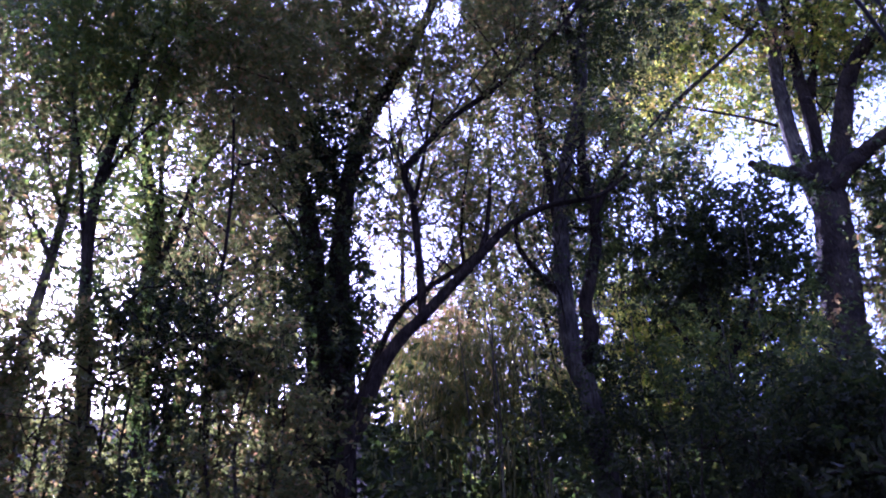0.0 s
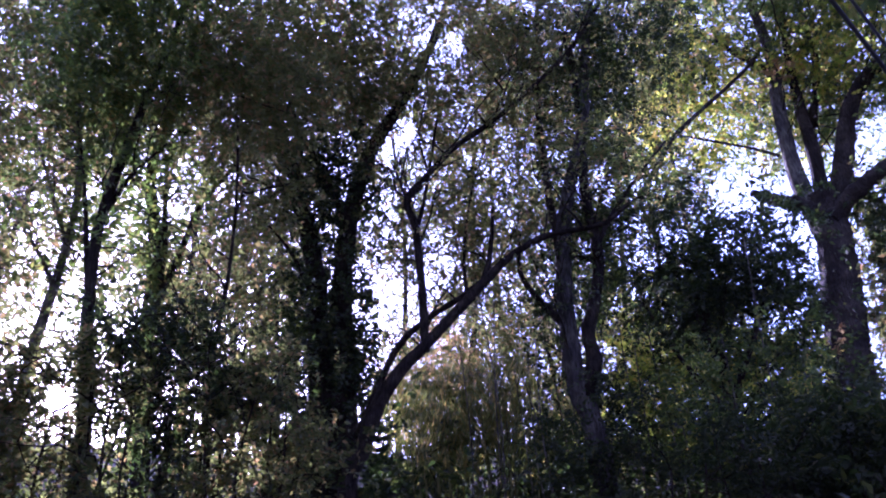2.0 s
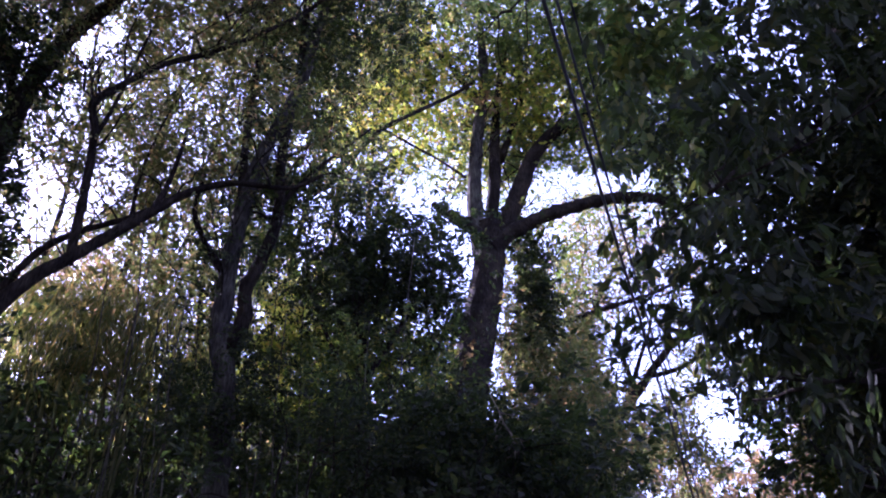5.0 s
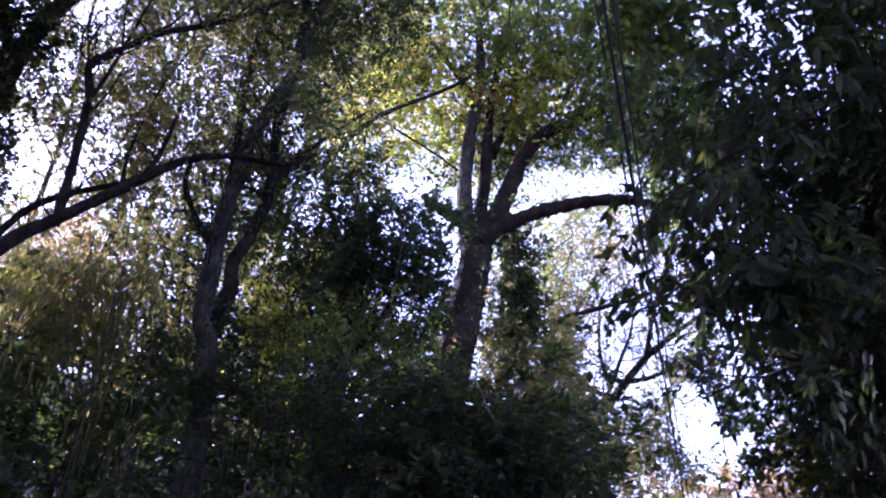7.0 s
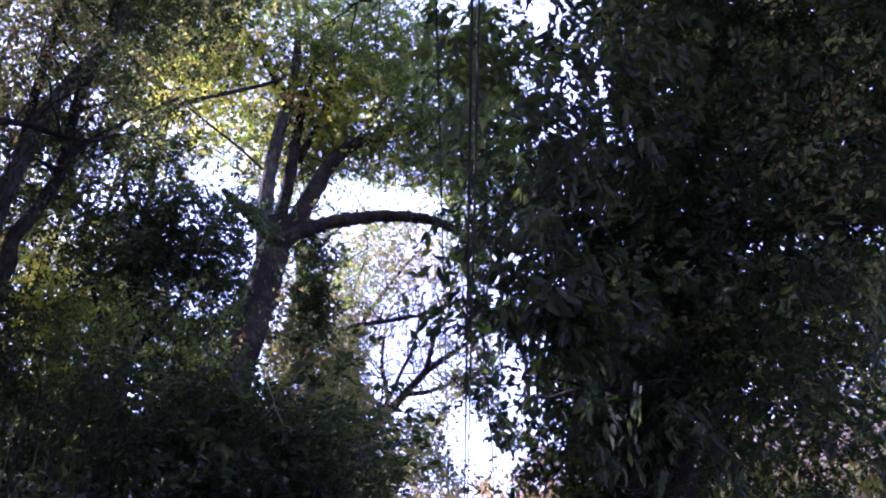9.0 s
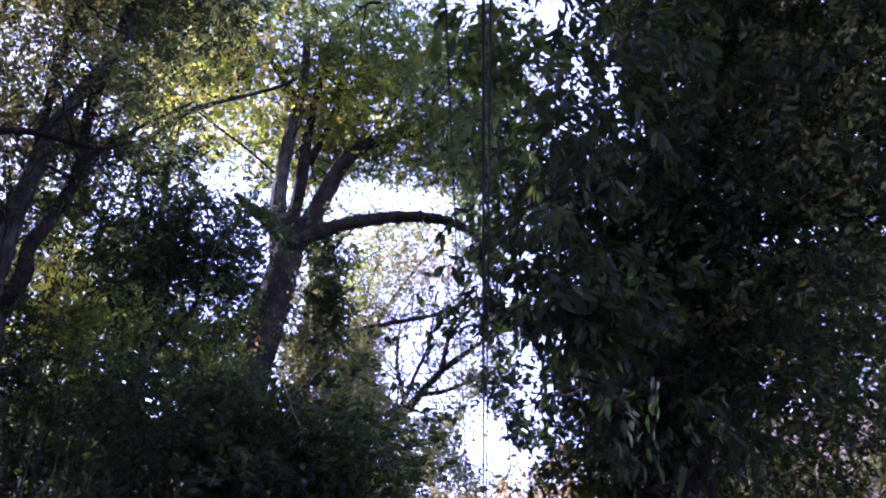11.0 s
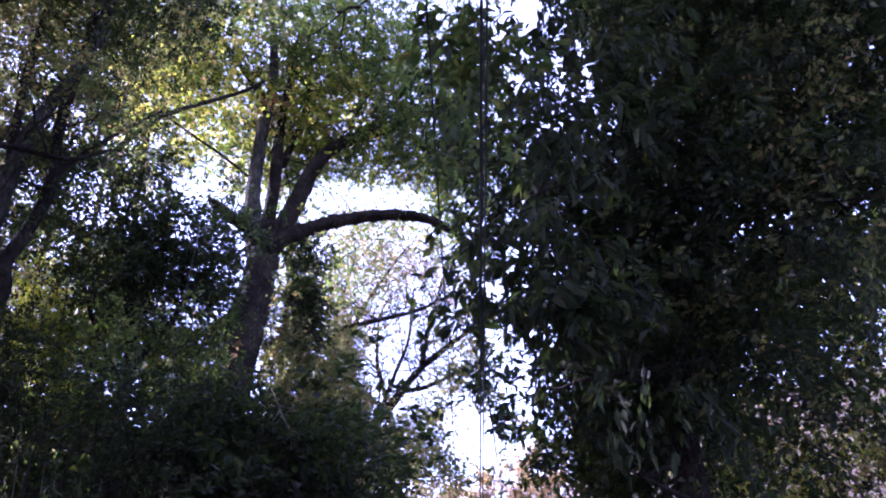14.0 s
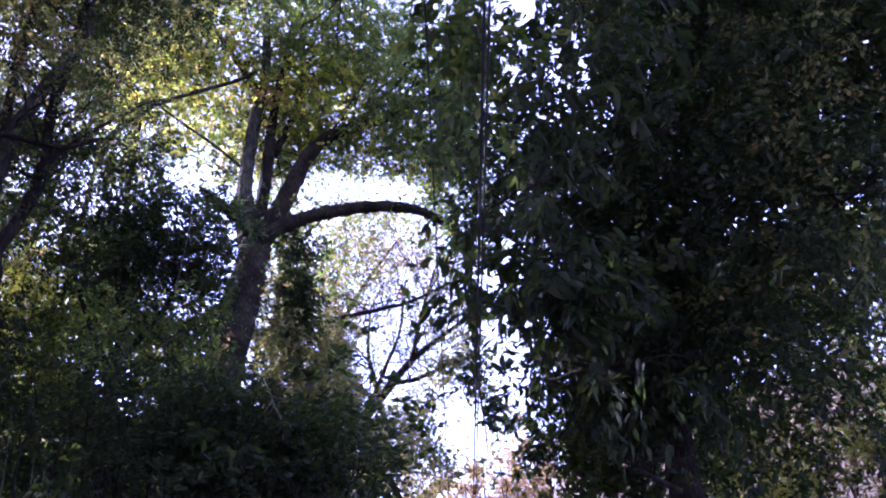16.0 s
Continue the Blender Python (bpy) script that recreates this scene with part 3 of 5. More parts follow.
    crown(tree, rng, EAST, [(10.4, 23.9, 17.4, 0.62, 0.49, 1.6), (12.4, 22.5, 17.4, 0.62, 0.48, 2), (10.4, 21.4, 17.2, 0.73, 0.52, 2), (13.6, 20.5, 17.4, 0.61, 0.47, 2), (11.9, 24.8, 17.4, 0.38, 0.36, 1), (15.1, 18.8, 17.4, 0.48, 0.38, 1.4), (8.1, 22.4, 17.2, 0.44, 0.66, 1.2), (11.3, 26.5, 17.4, 0.26, 0.43, 0.5)],
          9500, 0.085, 0.042, LEAF_OLIVE, "thin olive sprays beside the trunk", "side_sprays", spread=0.18, clear=0.4)
    crown(tree, rng, EAST, [(2.7, 39.2, 17, 0.72, 0.84, 1.4), (8.2, 41.1, 17, 0.89, 0.98, 2), (6.9, 44.3, 16.8, 0.92, 1.08, 2), (0.1, 43.2, 16.8, 0.91, 1.04, 2), (12.1, 43.1, 16.8, 0.91, 1.03, 2), (16.1, 39.8, 16.8, 0.72, 0.75, 1.6), (4.8, 41.6, 17, 0.75, 1, 1.8), (13.2, 38.3, 17, 0.71, 0.4, 1), (17.5, 37.5, 16.8, 0.5, 0.7, 1.2), (-2.6, 38.1, 17, 0.71, 0.65, 1.2), (-1.8, 40.8, 17, 0.74, 0.78, 1.4), (10.3, 39.7, 17, 0.44, 0.75, 1), (4.8, 37.5, 17.2, 0.26, 0.72, 0.6), (8.5, 37.8, 17.2, 0.34, 0.54, 0.6), (-5.6, 43, 16.8, 0.9, 1.03, 1.4), (16.1, 44.5, 16.8, 0.77, 1.3, 1.6), (1.3, 36.8, 17, 0.42, 0.42, 0.5)],
          17000, 0.1, 0.052, LEAF_OLIVE, "olive and brownish leaves among the limbs", "limb_leaves", spread=0.22, clear=0.9)
    # Clumps set off from the lit crown by shade in their colour.
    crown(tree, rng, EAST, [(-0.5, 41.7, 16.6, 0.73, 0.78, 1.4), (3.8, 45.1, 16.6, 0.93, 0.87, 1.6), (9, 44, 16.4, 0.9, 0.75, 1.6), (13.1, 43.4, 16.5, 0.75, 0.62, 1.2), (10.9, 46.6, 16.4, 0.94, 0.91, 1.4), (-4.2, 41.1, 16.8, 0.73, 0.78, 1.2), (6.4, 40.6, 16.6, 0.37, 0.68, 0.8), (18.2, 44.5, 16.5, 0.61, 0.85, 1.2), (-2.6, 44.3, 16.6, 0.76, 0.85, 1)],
          8000, 0.11, 0.055, LEAF_DEEP_SHADE, "dark leaf clumps in front of the limbs", "front_leaves", spread=0.18, clear=0.9)
    crown(tree, rng, EAST, [(6.0, 40.8, 15.6, 0.22, 0.12, 2), (5.2, 46.3, 15.4, 0.3, 0.2, 1.5), (3.6, 25.4, 15.4, 0.16, 0.12, 1), (1.2, 27.0, 15.2, 0.14, 0.1, 0.8)],
          420, 0.11, 0.06, LEAF_RUST, "small tufts of withered orange leaves", "withered_leaves", 0.1, clear=0.0)
    shade_crown(tree, rng, EAST, 8, 57, 11.0, LEAF_GREEN)
    shade_crown(tree, rng, EAST, 20, 60, 9.0, LEAF_GREEN)
    set_back(tree, 1.2)


def build_leaning_tree():
    rng = np.random.default_rng(12)
    L = lambda pairs, out=12.0: line_of(WEST, out, pairs)
    foot = rooted(spot(WEST, -32.0, 8, 12.0))
    tree = thing("leaning_tree", foot, "dark leaning tree arching over with thin upright branches", "tree")
    stem = L([(-31.3, 16.0), (-30.1, 20.0), (-29.2, 22.6), (-27.6, 24.9), (-25.9, 26.4), (-23.4, 28.6), (-21.1, 30.5), (-19.4, 31.8), (-17.9, 32.6), (-15.5, 33.3), (-11.5, 33.5), (-9.0, 34.6)])
    limb("trunk", tree, [foot] + stem, 0.14, 0.03, BARK_DARK, rng, 12, knobs=0.04)
    second = L([(-30.6, 20.6), (-29.2, 23.8), (-27.7, 26.5), (-26.0, 28.0), (-24.2, 29.0), (-22.6, 29.8), (-21.0, 30.8)], 12.3)
    limb("limb", tree, second, 0.06, 0.04, BARK_DARK, rng)
    upright = L([(-25.7, 26.2), (-25.75, 28.5), (-25.9, 31.1), (-26.3, 34.5), (-26.9, 36.2), (-25.5, 37.6), (-22.8, 39.6), (-19.2, 41.2), (-16.0, 42.8), (-12.1, 44.8), (-9.0, 47.0)])
    limb("limb", tree, upright, 0.075, 0.035, BARK_DARK, rng)
    limb("limb", tree, L([(-26.2, 34.2), (-25.6, 35.8), (-25.0, 38.2), (-24.2, 41.5)]), 0.04, 0.02, BARK_DARK, rng)
    limb("limb", tree, L([(-26.9, 36.2), (-27.4, 37.4), (-27.0, 39.0)]), 0.03, 0.012, BARK_DARK, rng)
    limb("limb", tree, L([(-21.2, 30.5), (-20.6, 31.8), (-20.2, 33.5), (-19.9, 35.5)]), 0.055, 0.025, BARK_DARK, rng)
    limb("limb", tree, L([(-22.5, 29.6), (-22.4, 33.0), (-21.6, 36.5), (-20.2, 39.5)], 12.6), 0.028, 0.014, BARK_DARK, rng)
    lines = []
    for pts, n, ln in ((stem, 20, 1.3), (upright, 34, 1.5), (second, 8, 0.9)):
        lines += twig_lines(rng, curve_through(pts), n, ln, 0.9)
    twigs(tree, rng, lines, BARK_DARK)
    crown(tree, rng, WEST, [(-26.0, 39.0, 12.5, 1.2, 1.2, 2), (-21.0, 37.0, 12.8, 1.2, 1.5, 3), (-19.0, 42.5, 12.5, 1.4, 1.0, 3), (-14.0, 45.5, 12.5, 1.5, 1.0, 3),
                            (-23.5, 33.0, 13.0, 0.9, 1.2, 1.2), (-24.0, 44.5, 12.0, 1.5, 1.0, 3), (-16.5, 38.0, 13.0, 1.0, 1.2, 2), (-20.0, 48.5, 11.5, 1.8, 1.0, 3),
                            (-10.5, 36.0, 12.2, 0.8, 0.8, 1), (-18.0, 34.2, 12.6, 0.7, 0.5, 1), (-21.5, 33.5, 13.2, 1.3, 1.3, 3), (-25.5, 34.5, 13.4, 1.0, 1.6, 2)],
          43000, 0.09, 0.044, LEAF_OLIVE, "olive green small leaves")
    crown(tree, rng, WEST, [(-24.4, 36.3, 14.5, 0.71, 1.03, 2), (-21.6, 37.8, 14.5, 0.72, 1.07, 2.5), (-18.4, 37.5, 14.5, 0.6, 1.21, 2.5), (-23.3, 32.8, 14.5, 0.68, 0.81, 2), (-19.6, 33.7, 14.5, 0.57, 0.83, 2), (-26.5, 39.9, 14.5, 0.74, 0.97, 2), (-22.3, 41.3, 14.3, 1, 0.83, 2.5), (-18.5, 41.1, 14.3, 0.62, 0.99, 2), (-23.5, 29.9, 14.8, 0.67, 0.52, 1.6), (-28.2, 29.9, 14.8, 0.56, 0.65, 1.2), (-30, 33.8, 14.8, 0.47, 0.98, 1.2), (-20.4, 30.7, 14.8, 0.45, 0.39, 1)],
          14000, 0.1, 0.045, LEAF_OLIVE, "thin grey-green leaves on the farther shoots", "far_leaves", spread=0.24, clear=0.7)
    shade_crown(tree, rng, WEST, -20, 62, 8.5, LEAF_OLIVE)


def build_ivy_tree():
    rng = np.random.default_rng(13)
    L = lambda pairs, out=12.8: line_of(WEST, out, pairs)
    foot = rooted(spot(WEST, -32.4, 8, 12.8))
    tree = thing("twin_stem_tree", foot, "dark twin-stemmed tree wrapped in ivy", "tree")
    one = L([(-32.8, 15.1), (-33.1, 21.5), (-33.5, 26.6), (-34.2, 31.8), (-36.0, 37.2), (-37.6, 40.0), (-39.6, 44.4), (-41.0, 49.0)])
    two = L([(-31.4, 15.1), (-31.6, 23.7), (-32.0, 29.6), (-31.5, 35.2), (-30.0, 39.3), (-27.0, 43.0), (-24.3, 46.5), (-22.0, 50.0)])
    limb("trunk", tree, [foot - Vector((0.25, 0, 0))] + one, 0.25, 0.07, BARK_DARK, rng, 12)
    limb("trunk", tree, [foot + Vector((0.25, 0, 0))] + two, 0.25, 0.07, BARK_DARK, rng, 12)
    limb("limb", tree, L([(-32.0, 33.6), (-32.4, 35.4), (-34.2, 38.4), (-36.3, 40.8), (-37.5, 43.2)]), 0.08, 0.04, BARK_DARK, rng)
    limb("limb", tree, L([(-30.5, 38.4), (-33.5, 37.0), (-37.0, 36.6), (-40.0, 37.2)], 12.5), 0.035, 0.015, BARK_DARK, rng)
    limb("limb", tree, L([(-33.8, 29.0), (-36.0, 32.5), (-38.5, 34.6)], 12.6), 0.045, 0.015, BARK_DARK, rng)
    lines = []
    for pts, n, ln in ((one, 16, 1.4), (two, 16, 1.4)):
        lines += twig_lines(rng, curve_through(pts), n, ln)
    twigs(tree, rng, lines, BARK_DARK)
    crown(tree, rng, WEST, [(-33.4, 18.0, 12.7, 0.7, 1.0, 2), (-33.4, 23.0, 12.7, 0.7, 1.2, 3), (-32.8, 28.0, 12.7, 0.75, 1.2, 3), (-32.6, 33.0, 12.7, 0.7, 1.2, 2.5),
                            (-31.0, 38.0, 12.7, 0.6, 0.9, 1.5), (-35.0, 36.5, 12.7, 0.7, 0.9, 1.5), (-30.4, 24.5, 12.9, 0.5, 1.2, 1)],
          24000, 0.08, 0.055, LEAF_DEEP_SHADE, "ivy leaves on the stems", "ivy", 0.16)
    crown(tree, rng, WEST, [(-38.5, 42.0, 12.5, 1.6, 1.2, 3), (-34.0, 44.0, 12.5, 1.7, 1.2, 4), (-29.5, 46.0, 12.3, 1.7, 1.2, 4), (-36.0, 48.5, 12.0, 2.0, 1.2, 4),
                            (-29.5, 42.0, 12.8, 1.0, 0.8, 2), (-41.0, 46.5, 12.0, 1.6, 1.2, 3), (-37.0, 34.0, 13.0, 0.9, 1.2, 1.4), (-30.0, 51.0, 11.5, 2.0, 1.0, 3),
                            (-36.5, 38.5, 13.0, 1.2, 0.9, 2), (-29.3, 35.5, 13.2, 0.7, 1.4, 1.2)],
          48000, 0.095, 0.048, LEAF_OLIVE, "dense dark olive leaves")
    shade_crown(tree, rng, WEST, -34, 59, 9.0, LEAF_OLIVE)


def build_western_trees():
    specs = [
        (21, 13.0, [(-44.3, 14.8), (-45.4, 24.3), (-45.9, 31.4), (-47.3, 36.6), (-46.6, 41.4), (-45.5, 46.0)], 0.17, BARK_DARK,
         [[(-45.6, 27.5), (-44.3, 31.3), (-43.2, 35.0), (-41.3, 37.4), (-40.0, 40.0)], [(-45.4, 25.5), (-45.3, 31.5), (-46.1, 36.8), (-45.0, 42.0)]],
         [(-44.0, 42.5, 13.0, 1.6, 1.0, 4), (-42.0, 38.5, 13.2, 1.2, 1.0, 2), (-46.5, 46.0, 12.6, 1.8, 1.2, 4), (-43.5, 32.5, 13.4, 1.5, 1.8, 3), (-47.5, 39.0, 13.0, 1.4, 1.0, 3), (-39.5, 35.0, 13.4, 1.3, 1.6, 3), (-41.5, 28.0, 13.6, 1.4, 1.2, 2), (-42.0, 46.5, 12.5, 1.6, 1.0, 3), (-46.5, 28.5, 13.6, 1.2, 1.0, 2.5), (-43.0, 26.0, 13.8, 1.2, 0.8, 2)], LEAF_OLIVE),
        (22, 11.0, [(-48.0, 15.0), (-48.7, 22.5), (-49.5, 26.6), (-50.1, 32.5), (-49.3, 38.0), (-48.5, 41.7), (-47.0, 47.0)], 0.12, BARK_DARK,
         [[(-49.6, 27.5), (-50.6, 31.0), (-51.8, 35.0), (-53.5, 39.0)], [(-50.1, 33.0), (-48.6, 36.0), (-46.5, 38.4)]],
         [(-50.0, 42.0, 11.0, 1.4, 1.0, 4), (-54.0, 42.5, 11.0, 1.4, 1.0, 4), (-50.5, 46.5, 10.5, 1.6, 1.0, 4), (-49.0, 37.5, 11.3, 1.0, 0.9, 2.5), (-49.5, 31.0, 11.5, 1.3, 1.5, 3), (-47.0, 44.5, 10.8, 1.2, 1.0, 3), (-53.0, 46.0, 10.5, 1.4, 1.0, 3), (-52.5, 33.5, 11.5, 1.2, 1.2, 3), (-47.5, 34.0, 11.6, 1.0, 1.0, 2)], LEAF_GREEN),
        (23, 12.0, [(-52.6, 14.0), (-52.4, 24.4), (-52.0, 29.4), (-52.0, 34.0), (-53.2, 38.5), (-55.0, 44.0)], 0.1, BARK_GREY,
         [[(-52.0, 31.0), (-53.8, 34.0), (-55.8, 37.0)], [(-52.2, 28.5), (-54.2, 30.8), (-56.6, 32.6)]],
         [(-57.0, 40.5, 12.0, 1.6, 1.2, 4), (-59.5, 45.0, 11.5, 1.8, 1.2, 3), (-54.5, 37.5, 12.2, 1.3, 0.9, 3), (-55.5, 31.0, 12.6, 1.5, 1.8, 4), (-60.5, 36.0, 12.4, 1.6, 1.8, 4), (-58.0, 42.0, 11.8, 1.6, 1.0, 3), (-59.0, 28.0, 12.6, 1.5, 1.5, 2), (-54.5, 47.5, 11.5, 1.8, 1.0, 3), (-56.5, 34.5, 12.4, 1.4, 1.4, 4), (-54.0, 28.0, 12.6, 1.2, 0.9, 3), (-57.5, 25.5, 12.6, 1.2, 0.8, 2)], LEAF_OLIVE),
        (24, 10.5, [(-40.3, 13.0), (-40.5, 21.2), (-40.8, 26.2), (-40.5, 30.6), (-40.6, 36.0), (-41.5, 42.0)], 0.045, BARK_DARK,
         [[(-40.5, 21.0), (-40.7, 22.4), (-39.6, 22.9), (-36.8, 21.7), (-35.5, 19.3)], [(-40.6, 22.2), (-42.0, 21.9), (-43.3, 21.3)]],
         [(-41.0, 40.5, 10.6, 1.0, 0.9, 3), (-40.0, 44.5, 10.4, 1.2, 0.9, 3), (-40.5, 33.0, 10.8, 0.8, 1.2, 1)], LEAF_OLIVE),
        (25, 14.5, [(-36.6, 14.0), (-37.0, 21.4), (-37.5, 26.4), (-38.3, 29.7), (-39.4, 31.8), (-40.1, 34.7), (-40.5, 38.0)], 0.06, BARK_GREY,
         [[(-37.5, 26.4), (-37.2, 30.0), (-36.2, 33.5)], [(-38.0, 28.6), (-38.2, 31.5), (-37.8, 35.5)]],
         [(-38.0, 33.0, 14.5, 1.1, 1.6, 2), (-39.5, 37.5, 14.3, 1.3, 1.0, 3), (-36.0, 28.5, 14.5, 0.8, 1.4, 1.4), (-39.0, 27.0, 14.8, 0.7, 1.0, 1)], LEAF_OLIVE),
    ]
    labels = ["slender dark tree with two upright limbs", "slim dark tree rising beside the low sun", "slim grey tree leaning over the glade",
              "thin sapling with a drooping side branch", "thin grey sapling with a fan of branches"]
    for (seed, out, stem, r, bark, limbs, clumps, leaf), label in zip(specs, labels):
        rng = np.random.default_rng(seed)
        foot = rooted(spot(WEST, stem[0][0] + 0.3, 8, out))
        tree = thing("slender_tree", foot, label, "tree", "slender trees by the sun")
        pts = line_of(WEST, out, stem)
        limb("trunk", tree, [foot] + pts, r, r * 0.35, bark, rng)
        lines = twig_lines(rng, curve_through(pts), 16, 1.3)
        for pairs in limbs:
            q = line_of(WEST, out, pairs)
            limb("limb", tree, q, r * 0.42, 0.012, bark, rng, 8)
            lines += twig_lines(rng, curve_through(q), 6, 1.0)
        twigs(tree, rng, lines, bark)
        crown(tree, rng, WEST, clumps, 28500 if r > 0.08 else 9500, 0.095, 0.048, leaf, "small leaves against the light")
        if seed == 22:
            crown(tree, rng, WEST, [(-58.2, 42.5, 12.2, 0.87, 0.74, 2), (-53.4, 43.8, 12.2, 0.89, 0.77, 2), (-48, 44.2, 12.2, 0.89, 0.78, 2), (-57.1, 39.3, 12.4, 0.74, 0.68, 2), (-51.6, 40.7, 12.4, 0.75, 0.71, 2), (-45.8, 40.7, 12.4, 0.54, 0.71, 1.2), (-54, 37.3, 12.6, 0.62, 0.52, 1), (-57.7, 36.4, 12.6, 0.41, 0.64, 1)],
                  12000, 0.095, 0.048, LEAF_OLIVE, "close brownish leaves of the upper crown", "upper_leaves", spread=0.22, clear=0.7)
        if r > 0.08:
            shade_crown(tree, rng, WEST, stem[-1][0], 58, 9.0, leaf, 3500)


def build_v_tree():
    rng = np.random.default_rng(14)
    L = lambda pairs, out=12.6: line_of(WEST, out, pairs)
    foot = rooted(spot(WEST, -13.7, 8, 12.6))
    tree = thing("mottled_tree", foot, "tree with pale mottled bark, dividing low down", "tree")
    stem = L([(-13.8, 14.3), (-14.0, 17.8), (-14.3, 21.1), (-14.9, 22.9), (-15.1, 25.9), (-15.0, 29.5), (-14.8, 31.6), (-14.4, 33.9), (-13.5, 36.4), (-12.4, 38.6), (-11.4, 41.1), (-10.9, 43.4), (-9.5, 47.5)])
    limb("trunk", tree, [foot] + stem, 0.19, 0.09, BARK_MOTTLED, rng, 12)
    limb("limb", tree, L([(-14.9, 30.8), (-15.1, 33.5), (-15.4, 37.6), (-15.2, 43.0), (-14.2, 48.0)]), 0.085, 0.045, BARK_DARK, rng)
    two = L([(-14.5, 21.8), (-14.1, 23.2), (-13.5, 24.8), (-13.7, 26.5), (-12.9, 28.6), (-12.1, 31.6), (-12.4, 36.0), (-11.8, 41.0), (-12.0, 46.0)])
    limb("limb", tree, two, 0.14, 0.07, BARK_DARK, rng)
    limb("limb", tree, L([(-15.1, 27.0), (-16.2, 28.2), (-17.3, 29.5), (-18.2, 31.1), (-18.0, 33.5)]), 0.075, 0.03, BARK_DARK, rng)
    limb("limb", tree, L([(-12.2, 32.0), (-10.6, 34.0), (-8.0, 36.2), (-5.4, 38.0)]), 0.05, 0.02, BARK_DARK, rng)
    lines = twig_lines(rng, curve_through(stem), 20, 1.5) + twig_lines(rng, curve_through(two), 16, 1.5)
    twigs(tree, rng, lines, BARK_DARK)
    crown(tree, rng, WEST, [(-15.0, 39.0, 15.0, 1.4, 1.3, 2.5), (-11.5, 41.0, 15.0, 1.5, 1.2, 4), (-15.0, 46.0, 14.5, 1.8, 1.3, 4), (-9.5, 46.5, 14.5, 1.8, 1.2, 4),
                            (-8.0, 42.5, 14.8, 1.3, 1.0, 3), (-12.5, 35.5, 16.0, 1.1, 1.2, 2), (-10.0, 31.5, 15.8, 1.0, 1.4, 2), (-14.0, 31.0, 16.2, 0.9, 1.4, 1.6),
                            (-4.5, 46.0, 14.5, 1.5, 1.1, 3), (-5.5, 42.5, 14.5, 1.1, 0.8, 2), (-7.0, 35.0, 15.2, 1.0, 0.6, 1.2), (-11.5, 50.5, 14.0, 2.2, 1.0, 3)],
          30000, 0.095, 0.048, LEAF_OLIVE, "dull olive and brownish leaves")
    # Inner layer: shade is put into the leaf colour, darker than the crown.
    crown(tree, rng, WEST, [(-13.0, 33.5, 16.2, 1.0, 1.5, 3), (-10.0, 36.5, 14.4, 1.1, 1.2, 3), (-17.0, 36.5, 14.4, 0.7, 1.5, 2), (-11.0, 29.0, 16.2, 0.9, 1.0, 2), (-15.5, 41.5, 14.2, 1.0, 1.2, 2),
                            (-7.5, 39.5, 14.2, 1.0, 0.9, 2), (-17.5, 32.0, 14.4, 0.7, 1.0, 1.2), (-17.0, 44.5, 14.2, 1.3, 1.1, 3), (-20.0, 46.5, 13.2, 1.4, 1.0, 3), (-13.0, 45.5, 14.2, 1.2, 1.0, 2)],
          14000, 0.085, 0.042, LEAF_DEEP_SHADE, "inner leaves with shade in their dark colour", "inner_leaves")
    # Sun flecks on the lower crown, painted by a brighter leaf colour.
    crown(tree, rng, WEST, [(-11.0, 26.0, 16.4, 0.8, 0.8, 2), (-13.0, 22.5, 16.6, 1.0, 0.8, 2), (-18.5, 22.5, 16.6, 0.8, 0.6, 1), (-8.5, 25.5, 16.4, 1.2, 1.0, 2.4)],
          5500, 0.085, 0.046, LEAF_LIME_SUN, "yellow-green lower leaves, sunlight put into their colour", "lower_leaves")
    crown(tree, rng, WEST, [(-16.5, 27.0, 16.8, 1.0, 1.2, 3), (-12.0, 28.0, 16.8, 0.9, 1.0, 2), (-18.0, 30.5, 16.8, 0.7, 0.9, 1.4), (-13.5, 22.0, 16.8, 1.2, 0.9, 2.5), (-18.5, 24.0, 17.0, 1.0, 0.8, 2)],
          6000, 0.085, 0.045, LEAF_OLIVE, "shaded olive leaves low on the tree", "shaded_leaves")
    # The dark top foliage also has its shade in the leaf colour.
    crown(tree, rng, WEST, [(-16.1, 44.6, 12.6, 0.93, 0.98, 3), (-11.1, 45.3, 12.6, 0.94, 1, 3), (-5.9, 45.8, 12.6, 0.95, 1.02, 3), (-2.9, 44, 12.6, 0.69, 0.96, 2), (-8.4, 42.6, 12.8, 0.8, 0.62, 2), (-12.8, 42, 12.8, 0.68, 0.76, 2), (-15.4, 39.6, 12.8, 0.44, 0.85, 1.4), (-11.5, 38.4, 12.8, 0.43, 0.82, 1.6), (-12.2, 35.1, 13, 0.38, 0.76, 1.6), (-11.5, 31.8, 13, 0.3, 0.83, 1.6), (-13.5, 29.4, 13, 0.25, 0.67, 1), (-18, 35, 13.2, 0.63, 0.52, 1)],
          22000, 0.085, 0.042, LEAF_DEEP_SHADE, "dark hanging foliage at the top of the tree", "hanging_foliage")
